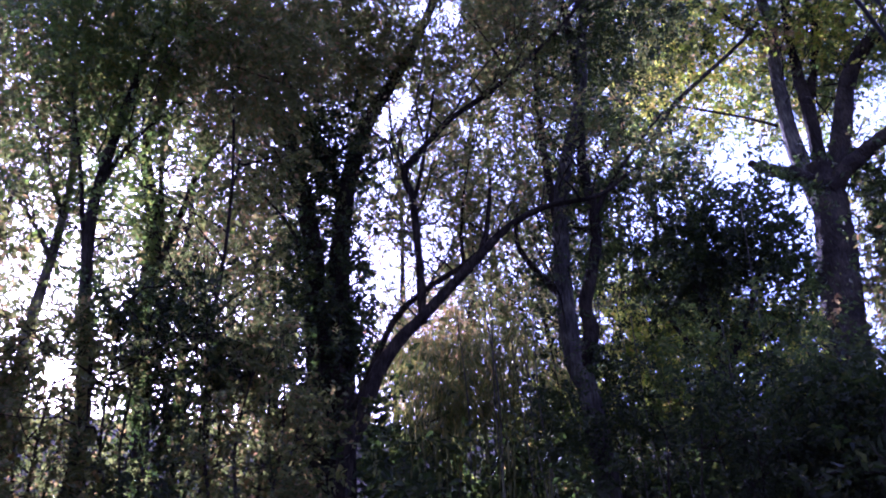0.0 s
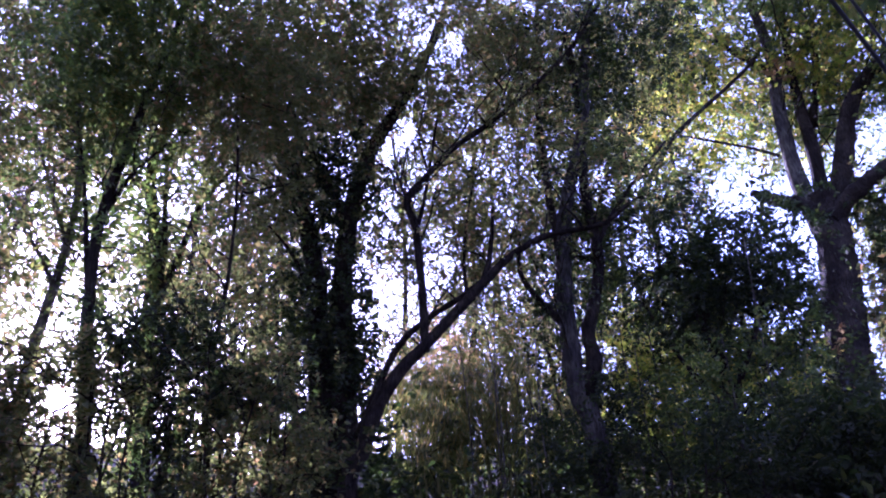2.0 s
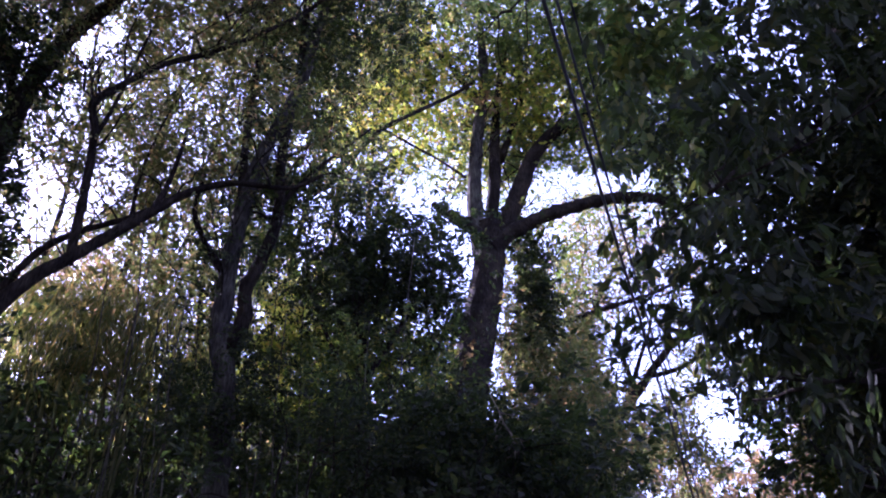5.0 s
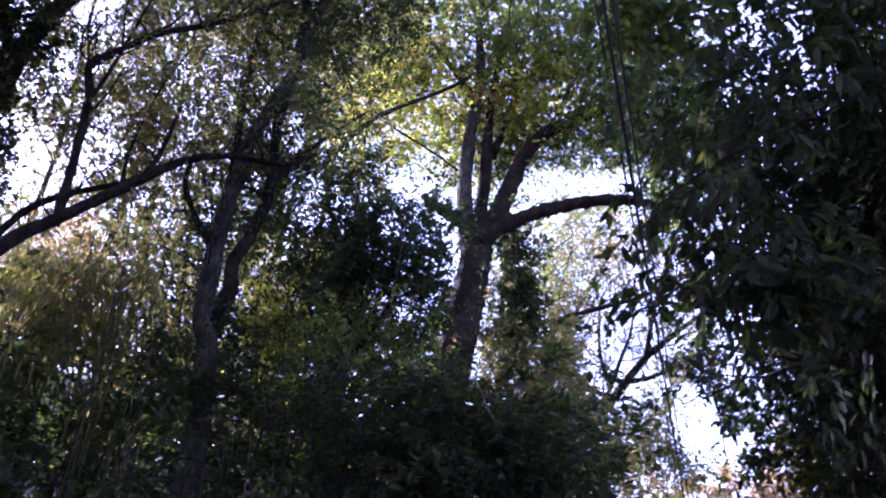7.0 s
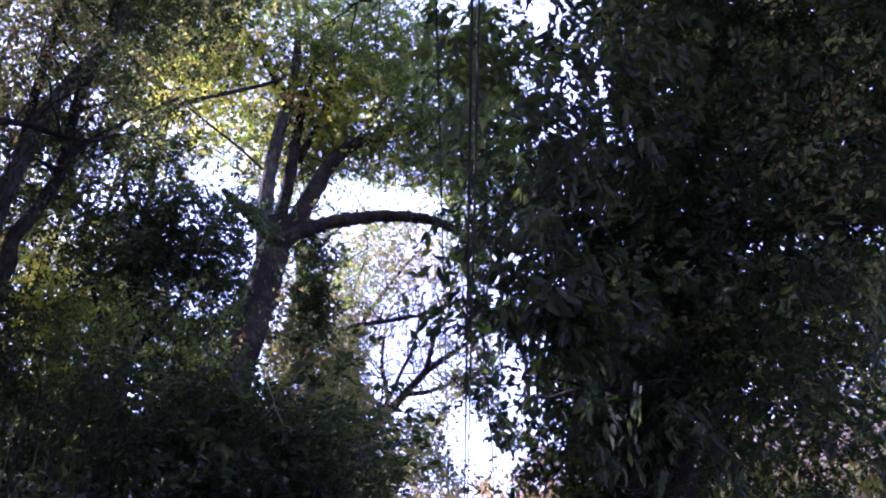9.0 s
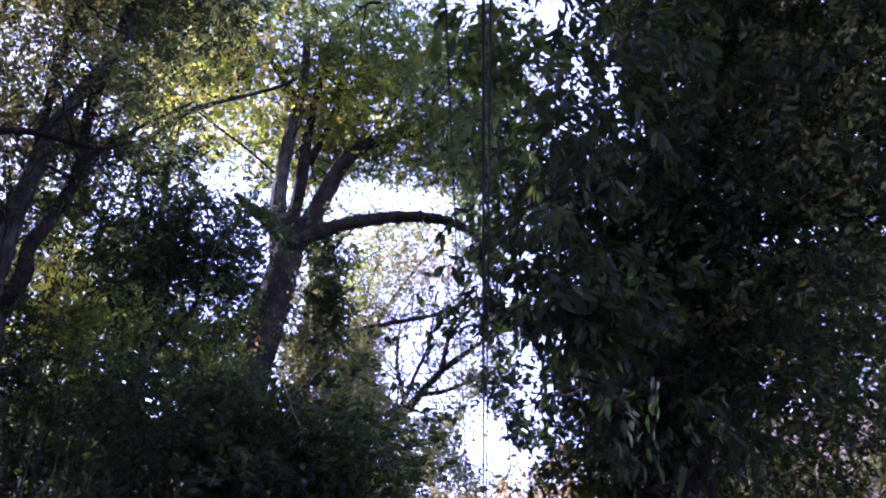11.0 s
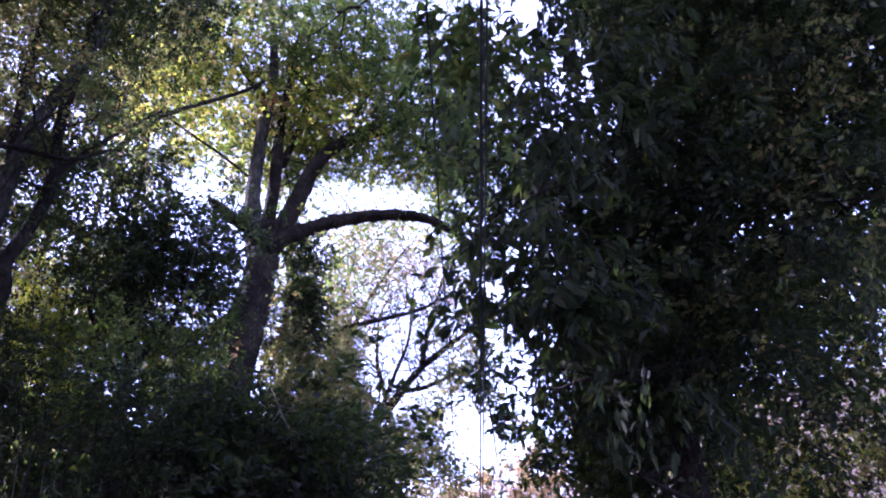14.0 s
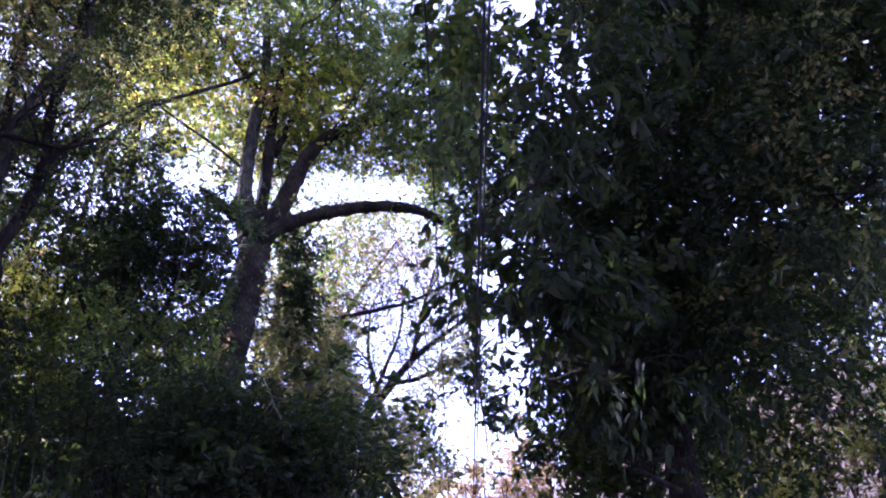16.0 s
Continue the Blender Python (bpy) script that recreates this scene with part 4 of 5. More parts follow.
    crown(tree, rng, WEST, [(-15, 19.1, 12.2, 0.34, 0.45, 1.4), (-12.6, 18.2, 12.2, 0.34, 0.53, 1.6), (-15.9, 17, 12, 0.41, 0.43, 1.6), (-13.6, 21.3, 12.9, 0.27, 0.39, 1), (-15.8, 23, 12.9, 0.24, 0.5, 1), (-13, 23.5, 12.4, 0.18, 0.48, 0.8), (-11.3, 20.7, 12.3, 0.43, 0.55, 1.6), (-10.3, 17.2, 12, 0.49, 0.52, 1.6), (-17.3, 19.7, 12.3, 0.43, 0.55, 1.4), (-15.8, 27, 12.9, 0.21, 0.53, 0.7), (-17.3, 29.5, 12.4, 0.24, 0.32, 0.6), (-14.1, 28.6, 12.9, 0.15, 0.66, 0.6)],
          9000, 0.075, 0.036, LEAF_DEEP_SHADE, "small climber leaves up the stem", "climber", 0.13, clear=0.0)
    shade_crown(tree, rng, WEST, -8, 61, 9.5, LEAF_OLIVE)


def build_bushy_tree():
    rng = np.random.default_rng(15)
    foot = rooted(spot(EAST, -2.0, 8, 13.0))
    tree = thing("bushy_tree", foot, "dense dark evergreen tree with a rounded bushy crown", "tree")
    stem = [foot] + line_of(EAST, 13.0, [(-2.2, 14.0), (-2.6, 20.0), (-2.4, 25.0), (-3.0, 30.0)])
    limb("trunk", tree, stem, 0.16, 0.05, BARK_DARK, rng)
    for pairs in ([(-2.5, 22.0), (-5.0, 26.0), (-7.0, 30.0)], [(-2.4, 23.0), (0.0, 26.5), (1.8, 29.5)], [(-2.5, 25.0), (-4.0, 31.0), (-5.5, 34.5)]):
        limb("limb", tree, line_of(EAST, 13.0, pairs), 0.06, 0.02, BARK_DARK, rng)
    twigs(tree, rng, twig_lines(rng, curve_through(stem[2:]), 18, 1.1), BARK_DARK)
    crown(tree, rng, EAST, [(-2.1, 31.3, 13, 0.85, 0.58, 4), (-4.1, 33, 13, 0.51, 0.39, 2), (0.3, 32.6, 13, 0.56, 0.46, 3), (1.6, 30.1, 13, 0.54, 0.48, 3), (-4.2, 29.1, 13, 0.49, 0.4, 2), (-1.4, 28.6, 13.2, 0.84, 0.29, 2.5), (-6.6, 35.5, 13.2, 0.69, 0.39, 2), (-3.5, 34.9, 13, 0.52, 0.33, 1.5), (-9.2, 36.1, 13.4, 0.49, 0.3, 1), (-6.6, 30.7, 13.4, 0.27, 0.48, 1), (2.9, 31.8, 13.4, 0.25, 0.44, 1), (-6.3, 37.4, 13.4, 0.66, 0.28, 1)],
          22000, 0.085, 0.042, LEAF_DEEP_SHADE, "dark glossy leaves", spread=0.17)
    crown(tree, rng, WEST, [(-6.3, 33.3, 14.2, 0.56, 0.53, 1.5), (-4.1, 30.3, 13.6, 0.62, 0.48, 2), (-1.4, 28.6, 13.6, 0.61, 0.52, 2), (1, 27.7, 14, 0.52, 0.53, 1.8), (3.1, 29.3, 14.4, 0.33, 0.5, 1), (-6, 27.7, 13.6, 0.6, 0.51, 2), (-2.8, 26.3, 13.6, 0.6, 0.44, 2), (0.2, 25, 14, 0.51, 0.4, 1.4), (-8.3, 30.3, 14, 0.43, 0.74, 1.4), (-9.9, 26.1, 14, 0.41, 0.57, 1.2), (-1.7, 31.6, 14.2, 0.55, 0.39, 1.4)],
          11000, 0.09, 0.045, LEAF_DEEP_SHADE, "dark leaves at the back of the crown", "back_leaves", spread=0.18)
    # Bright leaf colour stands in for sun flecks below the dark crown.
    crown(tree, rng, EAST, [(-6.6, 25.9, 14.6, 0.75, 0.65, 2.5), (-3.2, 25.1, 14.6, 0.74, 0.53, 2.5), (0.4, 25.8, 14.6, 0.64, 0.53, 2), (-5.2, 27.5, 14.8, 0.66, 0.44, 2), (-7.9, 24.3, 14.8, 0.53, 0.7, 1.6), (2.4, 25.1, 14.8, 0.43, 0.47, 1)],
          11000, 0.08, 0.042, LEAF_LIME_SUN, "yellow-green lower leaves, sun painted into them", "lower_leaves")
    crown(tree, rng, EAST, [(-5.4, 24.5, 13.8, 0.8, 0.66, 2), (-1.1, 24.9, 13.8, 0.8, 0.55, 2.4), (2.5, 26.6, 13.8, 0.46, 0.68, 1.6), (-7.9, 22.8, 13.8, 0.59, 0.64, 1.4)],
          8000, 0.085, 0.045, LEAF_GREEN, "green lower leaves", "shaded_leaves")
    crown(tree, rng, EAST, [(-6.9, 25.1, 12.3, 0.45, 0.49, 1.5), (-4.2, 26.1, 12.3, 0.45, 0.45, 1.6), (-1.3, 25.3, 12.3, 0.45, 0.49, 1.8), (1.1, 26.2, 12.3, 0.45, 0.45, 1.6), (-4.9, 23.1, 12.2, 0.52, 0.43, 1.6), (-0.9, 22.7, 12.2, 0.52, 0.38, 1.4), (2.9, 24.4, 12.2, 0.35, 0.48, 1.4), (-7.9, 22.1, 12.2, 0.35, 0.47, 1)],
          3200, 0.08, 0.04, LEAF_GREEN, "dull lower sprays before the trunk", "front_sprays", spread=0.17)
    crown(tree, rng, EAST, [(-10.1, 33.9, 13.4, 0.42, 0.46, 1.2), (-8.2, 32.1, 13.4, 0.37, 0.44, 1.2), (-11.8, 36.4, 13.4, 0.5, 0.35, 1), (-9, 35.2, 13.2, 0.42, 0.39, 1), (3.4, 34.2, 13.4, 0.28, 0.33, 0.8), (3.5, 30, 13.4, 0.26, 0.47, 1), (-7.4, 33.9, 13.2, 0.31, 0.38, 0.8), (-8.4, 29.7, 13.6, 0.27, 0.47, 0.8), (-2.4, 27, 12.8, 0.75, 0.21, 1.4)],
          8000, 0.085, 0.042, LEAF_DEEP_SHADE, "ragged dark edge of the crown", "edge_leaves", spread=0.17, clear=0.8)


def build_back_bushes():
    """The bushes that close the wood behind the trunks and the bamboo."""
    for seed, stand, b0, out, heads in ((37, EAST, -7.0, 17.4, [(-11.6, 20.9, 17.4, 0.98, 0.79, 2), (-7.6, 21.5, 17.4, 0.98, 0.79, 2.4), (-3.3, 21.3, 17.4, 0.98, 0.79, 2.4), (0.3, 22.4, 17.4, 0.74, 0.8, 2), (-9.4, 17.9, 17.2, 1.07, 0.75, 2), (-4.1, 18.2, 17.2, 1.07, 0.75, 2), (0.8, 19.3, 17.2, 0.84, 0.76, 1.6), (-12.9, 23.3, 17.4, 0.75, 0.54, 1), (3, 21.9, 17.4, 0.62, 0.66, 1.2)]),
                                        (38, WEST, -22.5, 17.4, [(-27.7, 19.1, 17.4, 0.73, 0.59, 2), (-24.9, 18.9, 17.4, 0.72, 0.59, 2), (-22.1, 19.7, 17.4, 0.73, 0.59, 2), (-19.3, 20.1, 17.4, 0.68, 0.6, 2), (-16.8, 19.6, 17.4, 0.61, 0.64, 1.6), (-25.5, 16.6, 17.2, 0.94, 0.57, 2), (-20.6, 16.9, 17.2, 0.94, 0.57, 2), (-16.7, 16.8, 17.2, 0.71, 0.57, 1.4), (-28.9, 16.9, 17.4, 0.6, 0.57, 1.4), (-29, 14.7, 17.2, 0.7, 0.48, 1)])):
        rng = np.random.default_rng(seed)
        foot = rooted(spot(stand, b0, 0, out))
        bush = thing("back_bush", foot, "wide dark bush closing the wood behind the trunks", "bush", "back bushes")
        for b, e, o, *_ in heads:
            tip = spot(stand, b, e, o)
            base = foot + Vector((rng.uniform(-0.6, 0.6), rng.uniform(-0.4, 0.4), 0))
            limb("stem", bush, [base, (base + tip) / 2 + Vector((0, 0, 0.4)), tip], 0.045, 0.012, BARK_DARK, rng, 6)
        # Darkened leaves give these bushes their shade through colour.
        crown(bush, rng, stand, heads, 15000, 0.12, 0.06, LEAF_DEEP_SHADE, "dull dark leaves", "foliage", spread=0.22, clear=0.0)


def build_dark_bush():
    """A broad black-green bush on the bank in front of the forked tree."""
    rng = np.random.default_rng(34)
    foot = rooted(spot(EAST, 1.0, 0, 11.4))
    bush = thing("broad_bush", foot, "broad bush on the bank, deep shade put into its black-green leaves", "bush")
    lines = []
    for k in range(9):
        b = -7.0 + k * 1.9
        pts = [foot + Vector((rng.uniform(-0.4, 0.4), rng.uniform(-0.3, 0.3), 0))] + line_of(EAST, 11.4 + rng.uniform(-0.5, 0.5), [(b * 0.6, 10), (b, 15), (b + rng.uniform(-1, 1), 20)])
        limb("stem", bush, pts, 0.04, 0.012, BARK_DARK, rng, 6)
        lines += twig_lines(rng, curve_through(pts), 5, 0.8)
    twigs(bush, rng, lines, BARK_DARK)
    # The black-green includes the bank's deep shade, painted into the leaf.
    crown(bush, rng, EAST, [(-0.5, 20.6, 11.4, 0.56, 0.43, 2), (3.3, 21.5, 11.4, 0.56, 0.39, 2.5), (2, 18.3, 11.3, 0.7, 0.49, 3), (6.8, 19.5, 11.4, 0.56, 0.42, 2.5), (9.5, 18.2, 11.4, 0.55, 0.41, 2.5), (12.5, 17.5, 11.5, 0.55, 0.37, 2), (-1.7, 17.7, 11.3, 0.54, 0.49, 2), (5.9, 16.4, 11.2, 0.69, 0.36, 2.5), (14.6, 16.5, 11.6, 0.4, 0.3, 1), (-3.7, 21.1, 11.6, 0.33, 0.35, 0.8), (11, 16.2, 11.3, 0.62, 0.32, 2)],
          21000, 0.09, 0.045, LEAF_DEEP_SHADE, "dark leaves", "foliage", spread=0.16, clear=0.0)


def build_near_tree():
    """The dark tree close to the path, with long drooping leaves."""
    rng = np.random.default_rng(16)
    foot = rooted(spot(EAST, 35.0, 0, 8.6))
    tree = thing("long_leaved_tree", foot, "dark tree with long drooping leaves close to the path", "tree")
    trunk = [foot] + line_of(EAST, 8.6, [(35, 10), (35.5, 25), (36, 38), (37, 48), (38, 56)])
    limb("trunk", tree, trunk, 0.2, 0.08, BARK_DARK, rng)
    arms = [[(35.5, 26, 8.6), (33, 28, 7.8), (30, 29, 6.6), (25.5, 28.5, 5.7)], [(36, 33, 8.6), (34, 36, 7.8), (31, 36, 5.8), (27.5, 34.5, 4.9)],
            [(36.5, 42, 8.6), (33, 47, 7.8), (28.5, 50.5, 5.6), (23.0, 49.0, 4.5)], [(35.5, 20, 8.6), (34, 21, 7.8), (32.5, 22, 6.6), (30, 22.5, 6.0)],
            [(35.5, 24, 8.6), (45, 28, 7.8), (52, 30, 7.0)], [(36, 36, 8.6), (44, 42, 7.9), (51, 44, 7.4)], [(35, 14, 8.6), (33.5, 15, 7.8), (32, 16, 7.0)],
            [(36.5, 46, 8.6), (32, 52, 7.2), (26, 52, 5.6), (19, 50, 5.0), (13.5, 47.5, 4.9)]]
    lines, boughs = [], []
    for arm in arms:
        pts = [spot(EAST, *a) for a in arm]
        boughs.append((limb("limb", tree, pts, 0.04, 0.008, BARK_DARK, rng, 8), pts[-1]))
        lines += twig_lines(rng, curve_through(pts), 12, 0.7, 0.0)
    twigs(tree, rng, lines, BARK_DARK)
    # The leaf colour is lowered to paint this tree's deep shade.
    crown(tree, rng, EAST, [(38.0, 22, 7.4, 0.8, 0.9, 3), (38.5, 29, 7.4, 0.8, 0.8, 3), (39.5, 35, 7.4, 0.8, 0.8, 3), (40.5, 41, 7.6, 0.9, 0.8, 3), (40.5, 47, 7.6, 1.0, 0.9, 4),
                            (43, 26, 7.9, 1.1, 1.0, 4), (44, 31, 7.8, 1.2, 1.0, 5), (44, 38, 7.8, 1.2, 1.0, 5), (46, 45, 7.6, 1.3, 1.0, 5), (49, 29, 7.6, 1.1, 1.0, 4),
                            (50, 36, 7.6, 1.2, 1.0, 5), (53, 42, 7.4, 1.4, 1.1, 6), (32.8, 18.5, 9.2, 0.55, 0.7, 2), (33.2, 22.5, 9.0, 0.6, 0.6, 2.4), (33.8, 15.0, 9.2, 0.6, 0.5, 1.6), (34.5, 26.5, 8.6, 0.6, 0.7, 2.4), (36, 24, 8.8, 0.8, 0.8, 4), (37, 28, 8.6, 0.8, 0.6, 3), (40, 26, 8.6, 0.8, 0.6, 3), (35, 21, 9.0, 0.6, 0.5, 2.4)],
          40000, 0.105, 0.046, LEAF_DEEP_SHADE, "dark drooping leaves", droop=0.7, spread=0.2)
    crown(tree, rng, EAST, [(29.0, 46.0, 5.6, 0.24, 0.35, 1.2), (30.2, 43.5, 5.6, 0.26, 0.35, 1.6), (29.0, 40.5, 5.6, 0.28, 0.35, 2.0), (30.5, 38.0, 5.6, 0.22, 0.35, 1.4), (28.0, 37.0, 5.6, 0.22, 0.3, 1.6), (30.0, 35.0, 5.6, 0.26, 0.35, 2.2),
                            (28.2, 33.0, 5.6, 0.2, 0.25, 1.2), (30.8, 31.5, 5.7, 0.28, 0.3, 2.0), (29.2, 29.2, 5.7, 0.24, 0.22, 1.4), (31.5, 27.5, 6.0, 0.3, 0.3, 2)],
          1300, 0.11, 0.042, LEAF_DEEP_SHADE, "long dark drooping leaves", "outer_leaves", broad=True, droop=0.8, spread=0.11)
    crown(tree, rng, EAST, [(31.8, 31.0, 5.6, 0.3, 0.4, 2), (28.6, 28.6, 5.6, 0.28, 0.22, 2), (25.4, 27.2, 5.7, 0.26, 0.18, 1.6), (27.6, 30.6, 5.4, 0.24, 0.2, 1.0), (28.6, 37.6, 4.8, 0.22, 0.24, 0.9), (31.8, 24.5, 6.2, 0.28, 0.36, 0.9), (32.2, 21.4, 6.2, 0.24, 0.26, 0.7),
                            (34.0, 18.6, 6.6, 0.34, 0.4, 2.0), (31.8, 35.2, 5.2, 0.24, 0.3, 1.6), (34.0, 44.5, 4.8, 0.28, 0.42, 2.0), (30.0, 46.5, 4.9, 0.25, 0.3, 1.4), (34.5, 40.0, 5.6, 0.4, 0.5, 1.6), (31.8, 39.2, 4.7, 0.24, 0.3, 1.6),
                            (34.0, 15.5, 6.6, 0.3, 0.3, 1.2), (23.2, 26.4, 5.7, 0.14, 0.1, 0.3), (28.2, 33.2, 5.2, 0.16, 0.16, 0.5)],
          2800, 0.125, 0.043, LEAF_DEEP_SHADE, "drooping leaf sprays at the edge of the crown", "leaf_sprays", spread=0.14, droop=0.9, broad=True)
    crown(tree, rng, EAST, [(b, e, 7.0, 0.9, 0.8, 1) for b in (43, 48, 53) for e in (22, 28, 34, 41)] + [(38.5, 26, 7.2, 0.4, 0.5, 0.4), (38.0, 38, 7.0, 0.4, 0.6, 0.4)],
          4200, 0.065, 0.034, LEAF_OLIVE, "browner small leaves", "olive_leaves")
    crown(tree, rng, EAST, [(24.1, 43.2, 6.4, 0.35, 0.47, 1.4), (25.6, 39.5, 6.6, 0.34, 0.44, 1.6), (23.9, 36.3, 6.6, 0.27, 0.33, 1.4), (26.7, 33.8, 6.8, 0.32, 0.32, 1.6), (24.7, 31, 6.6, 0.25, 0.24, 0.9), (27.9, 30.2, 6.8, 0.26, 0.36, 1.2), (27.1, 27.2, 6.8, 0.2, 0.23, 0.7), (29.7, 26.5, 7, 0.26, 0.34, 1.6), (29.4, 23.2, 7, 0.18, 0.27, 1.2), (30.2, 20.9, 7.2, 0.22, 0.32, 1.6), (33.6, 39.3, 7.2, 0.31, 0.63, 1.8), (30.8, 40.2, 6.8, 0.29, 0.46, 1.4), (32.2, 33.5, 7.2, 0.28, 0.54, 2), (31.8, 28.8, 7.2, 0.27, 0.49, 2), (20.7, 40.5, 6.2, 0.27, 0.42, 0.8), (31.2, 24.3, 7.2, 0.26, 0.34, 2), (21.7, 33.1, 6.2, 0.19, 0.17, 0.6), (20.1, 28.3, 6, 0.22, 0.18, 0.8), (31.4, 36.4, 7, 0.23, 0.35, 1.4)],
          5800, 0.09, 0.04, LEAF_DEEP_SHADE, "small dark leaves of the hanging boughs", "bough_leaves", spread=0.15, droop=0.8)
    crown(tree, rng, EAST, [(27.1, 16.3, 9.4, 0.32, 0.27, 1.2), (29.9, 17.4, 9.4, 0.39, 0.34, 2), (32.6, 16.1, 9.4, 0.45, 0.33, 2), (30.7, 19.8, 9.2, 0.26, 0.27, 1.2), (33.2, 19.2, 9.2, 0.38, 0.34, 1.8), (35.7, 16.7, 9.4, 0.39, 0.4, 1.6), (27.8, 18.7, 9.6, 0.2, 0.28, 0.7)],
          11000, 0.075, 0.04, LEAF_GREEN, "green leaves low on the tree", "low_leaves", spread=0.16)
    crown(tree, rng, EAST, [(13.5, 46, 5, 0.24, 0.34, 1.2), (16.5, 43.9, 5, 0.23, 0.38, 1.4), (19.7, 45.9, 5, 0.24, 0.34, 1.6), (22.8, 45.4, 5, 0.19, 0.4, 1.6), (21.5, 42.3, 5, 0.18, 0.3, 1.2), (24.5, 42.4, 5, 0.11, 0.36, 1.2), (26, 45.9, 5, 0.12, 0.27, 1.2), (22.6, 38.9, 5.2, 0.11, 0.28, 1)],
          1500, 0.1, 0.046, LEAF_GREEN, "large green leaves overhead", "overhead_leaves", spread=0.12, droop=0.7, broad=True, clear=0.5)
    crown(tree, rng, EAST, [(23.5, 43.4, 7, 0.38, 0.52, 1), (26.3, 41, 7, 0.37, 0.48, 1.4), (30.1, 41.4, 7.2, 0.38, 0.5, 1.4), (32, 38.5, 7.4, 0.37, 0.48, 1.6), (34.6, 40.8, 7.4, 0.32, 0.42, 1.2), (24, 37.9, 7, 0.29, 0.37, 1.2), (27.6, 36.6, 7.2, 0.35, 0.44, 1.5), (30.6, 34.7, 7.4, 0.35, 0.43, 1.4), (27.2, 33.1, 7.2, 0.34, 0.27, 1)],
          5500, 0.095, 0.044, LEAF_DEEP_SHADE, "dark leaves in the middle of the crown", "middle_leaves", spread=0.17, droop=0.7)
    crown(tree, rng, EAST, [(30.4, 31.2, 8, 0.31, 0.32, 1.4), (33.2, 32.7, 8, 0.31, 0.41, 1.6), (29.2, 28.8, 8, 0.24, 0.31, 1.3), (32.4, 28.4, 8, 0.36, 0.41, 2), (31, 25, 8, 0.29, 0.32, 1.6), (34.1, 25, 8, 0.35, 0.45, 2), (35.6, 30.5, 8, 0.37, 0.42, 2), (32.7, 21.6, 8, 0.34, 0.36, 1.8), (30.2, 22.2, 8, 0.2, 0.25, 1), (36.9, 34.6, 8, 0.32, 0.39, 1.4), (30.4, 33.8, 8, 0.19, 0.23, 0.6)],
          11000, 0.1, 0.048, LEAF_DEEP_SHADE, "close dark leaves behind the sprays", "close_leaves", spread=0.17, droop=0.6, clear=0.5)
    # Top filling, its shade carried by the dark leaf colour.
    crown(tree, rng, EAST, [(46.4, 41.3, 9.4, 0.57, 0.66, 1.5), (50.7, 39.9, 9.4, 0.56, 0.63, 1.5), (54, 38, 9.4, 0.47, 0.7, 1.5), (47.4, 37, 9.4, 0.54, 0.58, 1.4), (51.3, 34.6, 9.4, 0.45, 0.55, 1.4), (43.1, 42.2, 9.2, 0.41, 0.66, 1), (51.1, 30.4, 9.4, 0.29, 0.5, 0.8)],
          8500, 0.125, 0.06, LEAF_DEEP_SHADE, "leaves high in the crown, darkened in colour for shade", "top_leaves", spread=0.24, clear=0.0)
    blade = leaf_blade("leaf")
    blade.materials.append(LEAF_DEEP_SHADE)
    for b, e, o, count in ((24.6, 24.2, 5.7, 7), (23.3, 26.6, 5.7, 12), (25.4, 28.0, 5.7, 14), (28.2, 32.0, 5.3, 14), (29.2, 26.8, 5.8, 8), (30.6, 24.0, 5.9, 6),
                           (29.6, 40.5, 4.6, 8), (29.8, 36.5, 4.8, 12), (22.0, 44.6, 4.5, 6), (31.8, 21.0, 6.0, 8), (32.5, 18.0, 6.3, 10)):
        hub = spot(EAST, b, e, o)
        holder = min(boughs, key=lambda q: (q[1] - hub).length)[0]
        for k in range(count):
            leaf = new("leaf", blade)
            at = hub + Vector(rng.normal(0, 0.11, 3))
            turn = Euler((rng.uniform(-0.5, 0.5), rng.uniform(0.3, 1.4), rng.uniform(0, 6.28)))
            leaf.parent = holder
            leaf.matrix_basis = Matrix.LocRotScale(at, turn, Vector((1, 1, 1)) * rng.uniform(0.6, 1.05))
    # Inner filling in the darkened leaf, standing in for shade within the crown.
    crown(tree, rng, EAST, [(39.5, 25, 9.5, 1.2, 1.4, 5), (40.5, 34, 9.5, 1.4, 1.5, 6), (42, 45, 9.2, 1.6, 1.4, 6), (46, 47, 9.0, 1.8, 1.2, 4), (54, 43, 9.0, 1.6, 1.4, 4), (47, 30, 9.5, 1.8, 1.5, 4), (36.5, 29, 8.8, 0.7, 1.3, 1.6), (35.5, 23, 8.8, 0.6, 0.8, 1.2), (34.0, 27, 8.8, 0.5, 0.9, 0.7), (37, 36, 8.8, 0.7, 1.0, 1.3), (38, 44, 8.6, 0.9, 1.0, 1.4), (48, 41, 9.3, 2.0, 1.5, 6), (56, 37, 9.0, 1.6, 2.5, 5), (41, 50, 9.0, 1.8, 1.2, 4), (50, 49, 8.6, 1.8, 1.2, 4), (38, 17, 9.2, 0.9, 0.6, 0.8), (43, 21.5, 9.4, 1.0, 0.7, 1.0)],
          46000, 0.12, 0.058, LEAF_DEEP_SHADE, "inner leaves with shade in their dark colour", "inner_leaves")
    crown(tree, rng, EAST, [(b, e, 10.4, 1.5, 1.3, 1) for b in (42, 46, 50, 54, 58) for e in (30, 37, 44, 50)], 20000, 0.13, 0.065, LEAF_OLIVE, "browner leaves at the back of the crown", "back_leaves", spread=0.25)
    shade_crown(tree, rng, EAST, 40, 62, 6.5, LEAF_DEEP_SHADE)


def build_yellow_shrub():
    rng = np.random.default_rng(17)
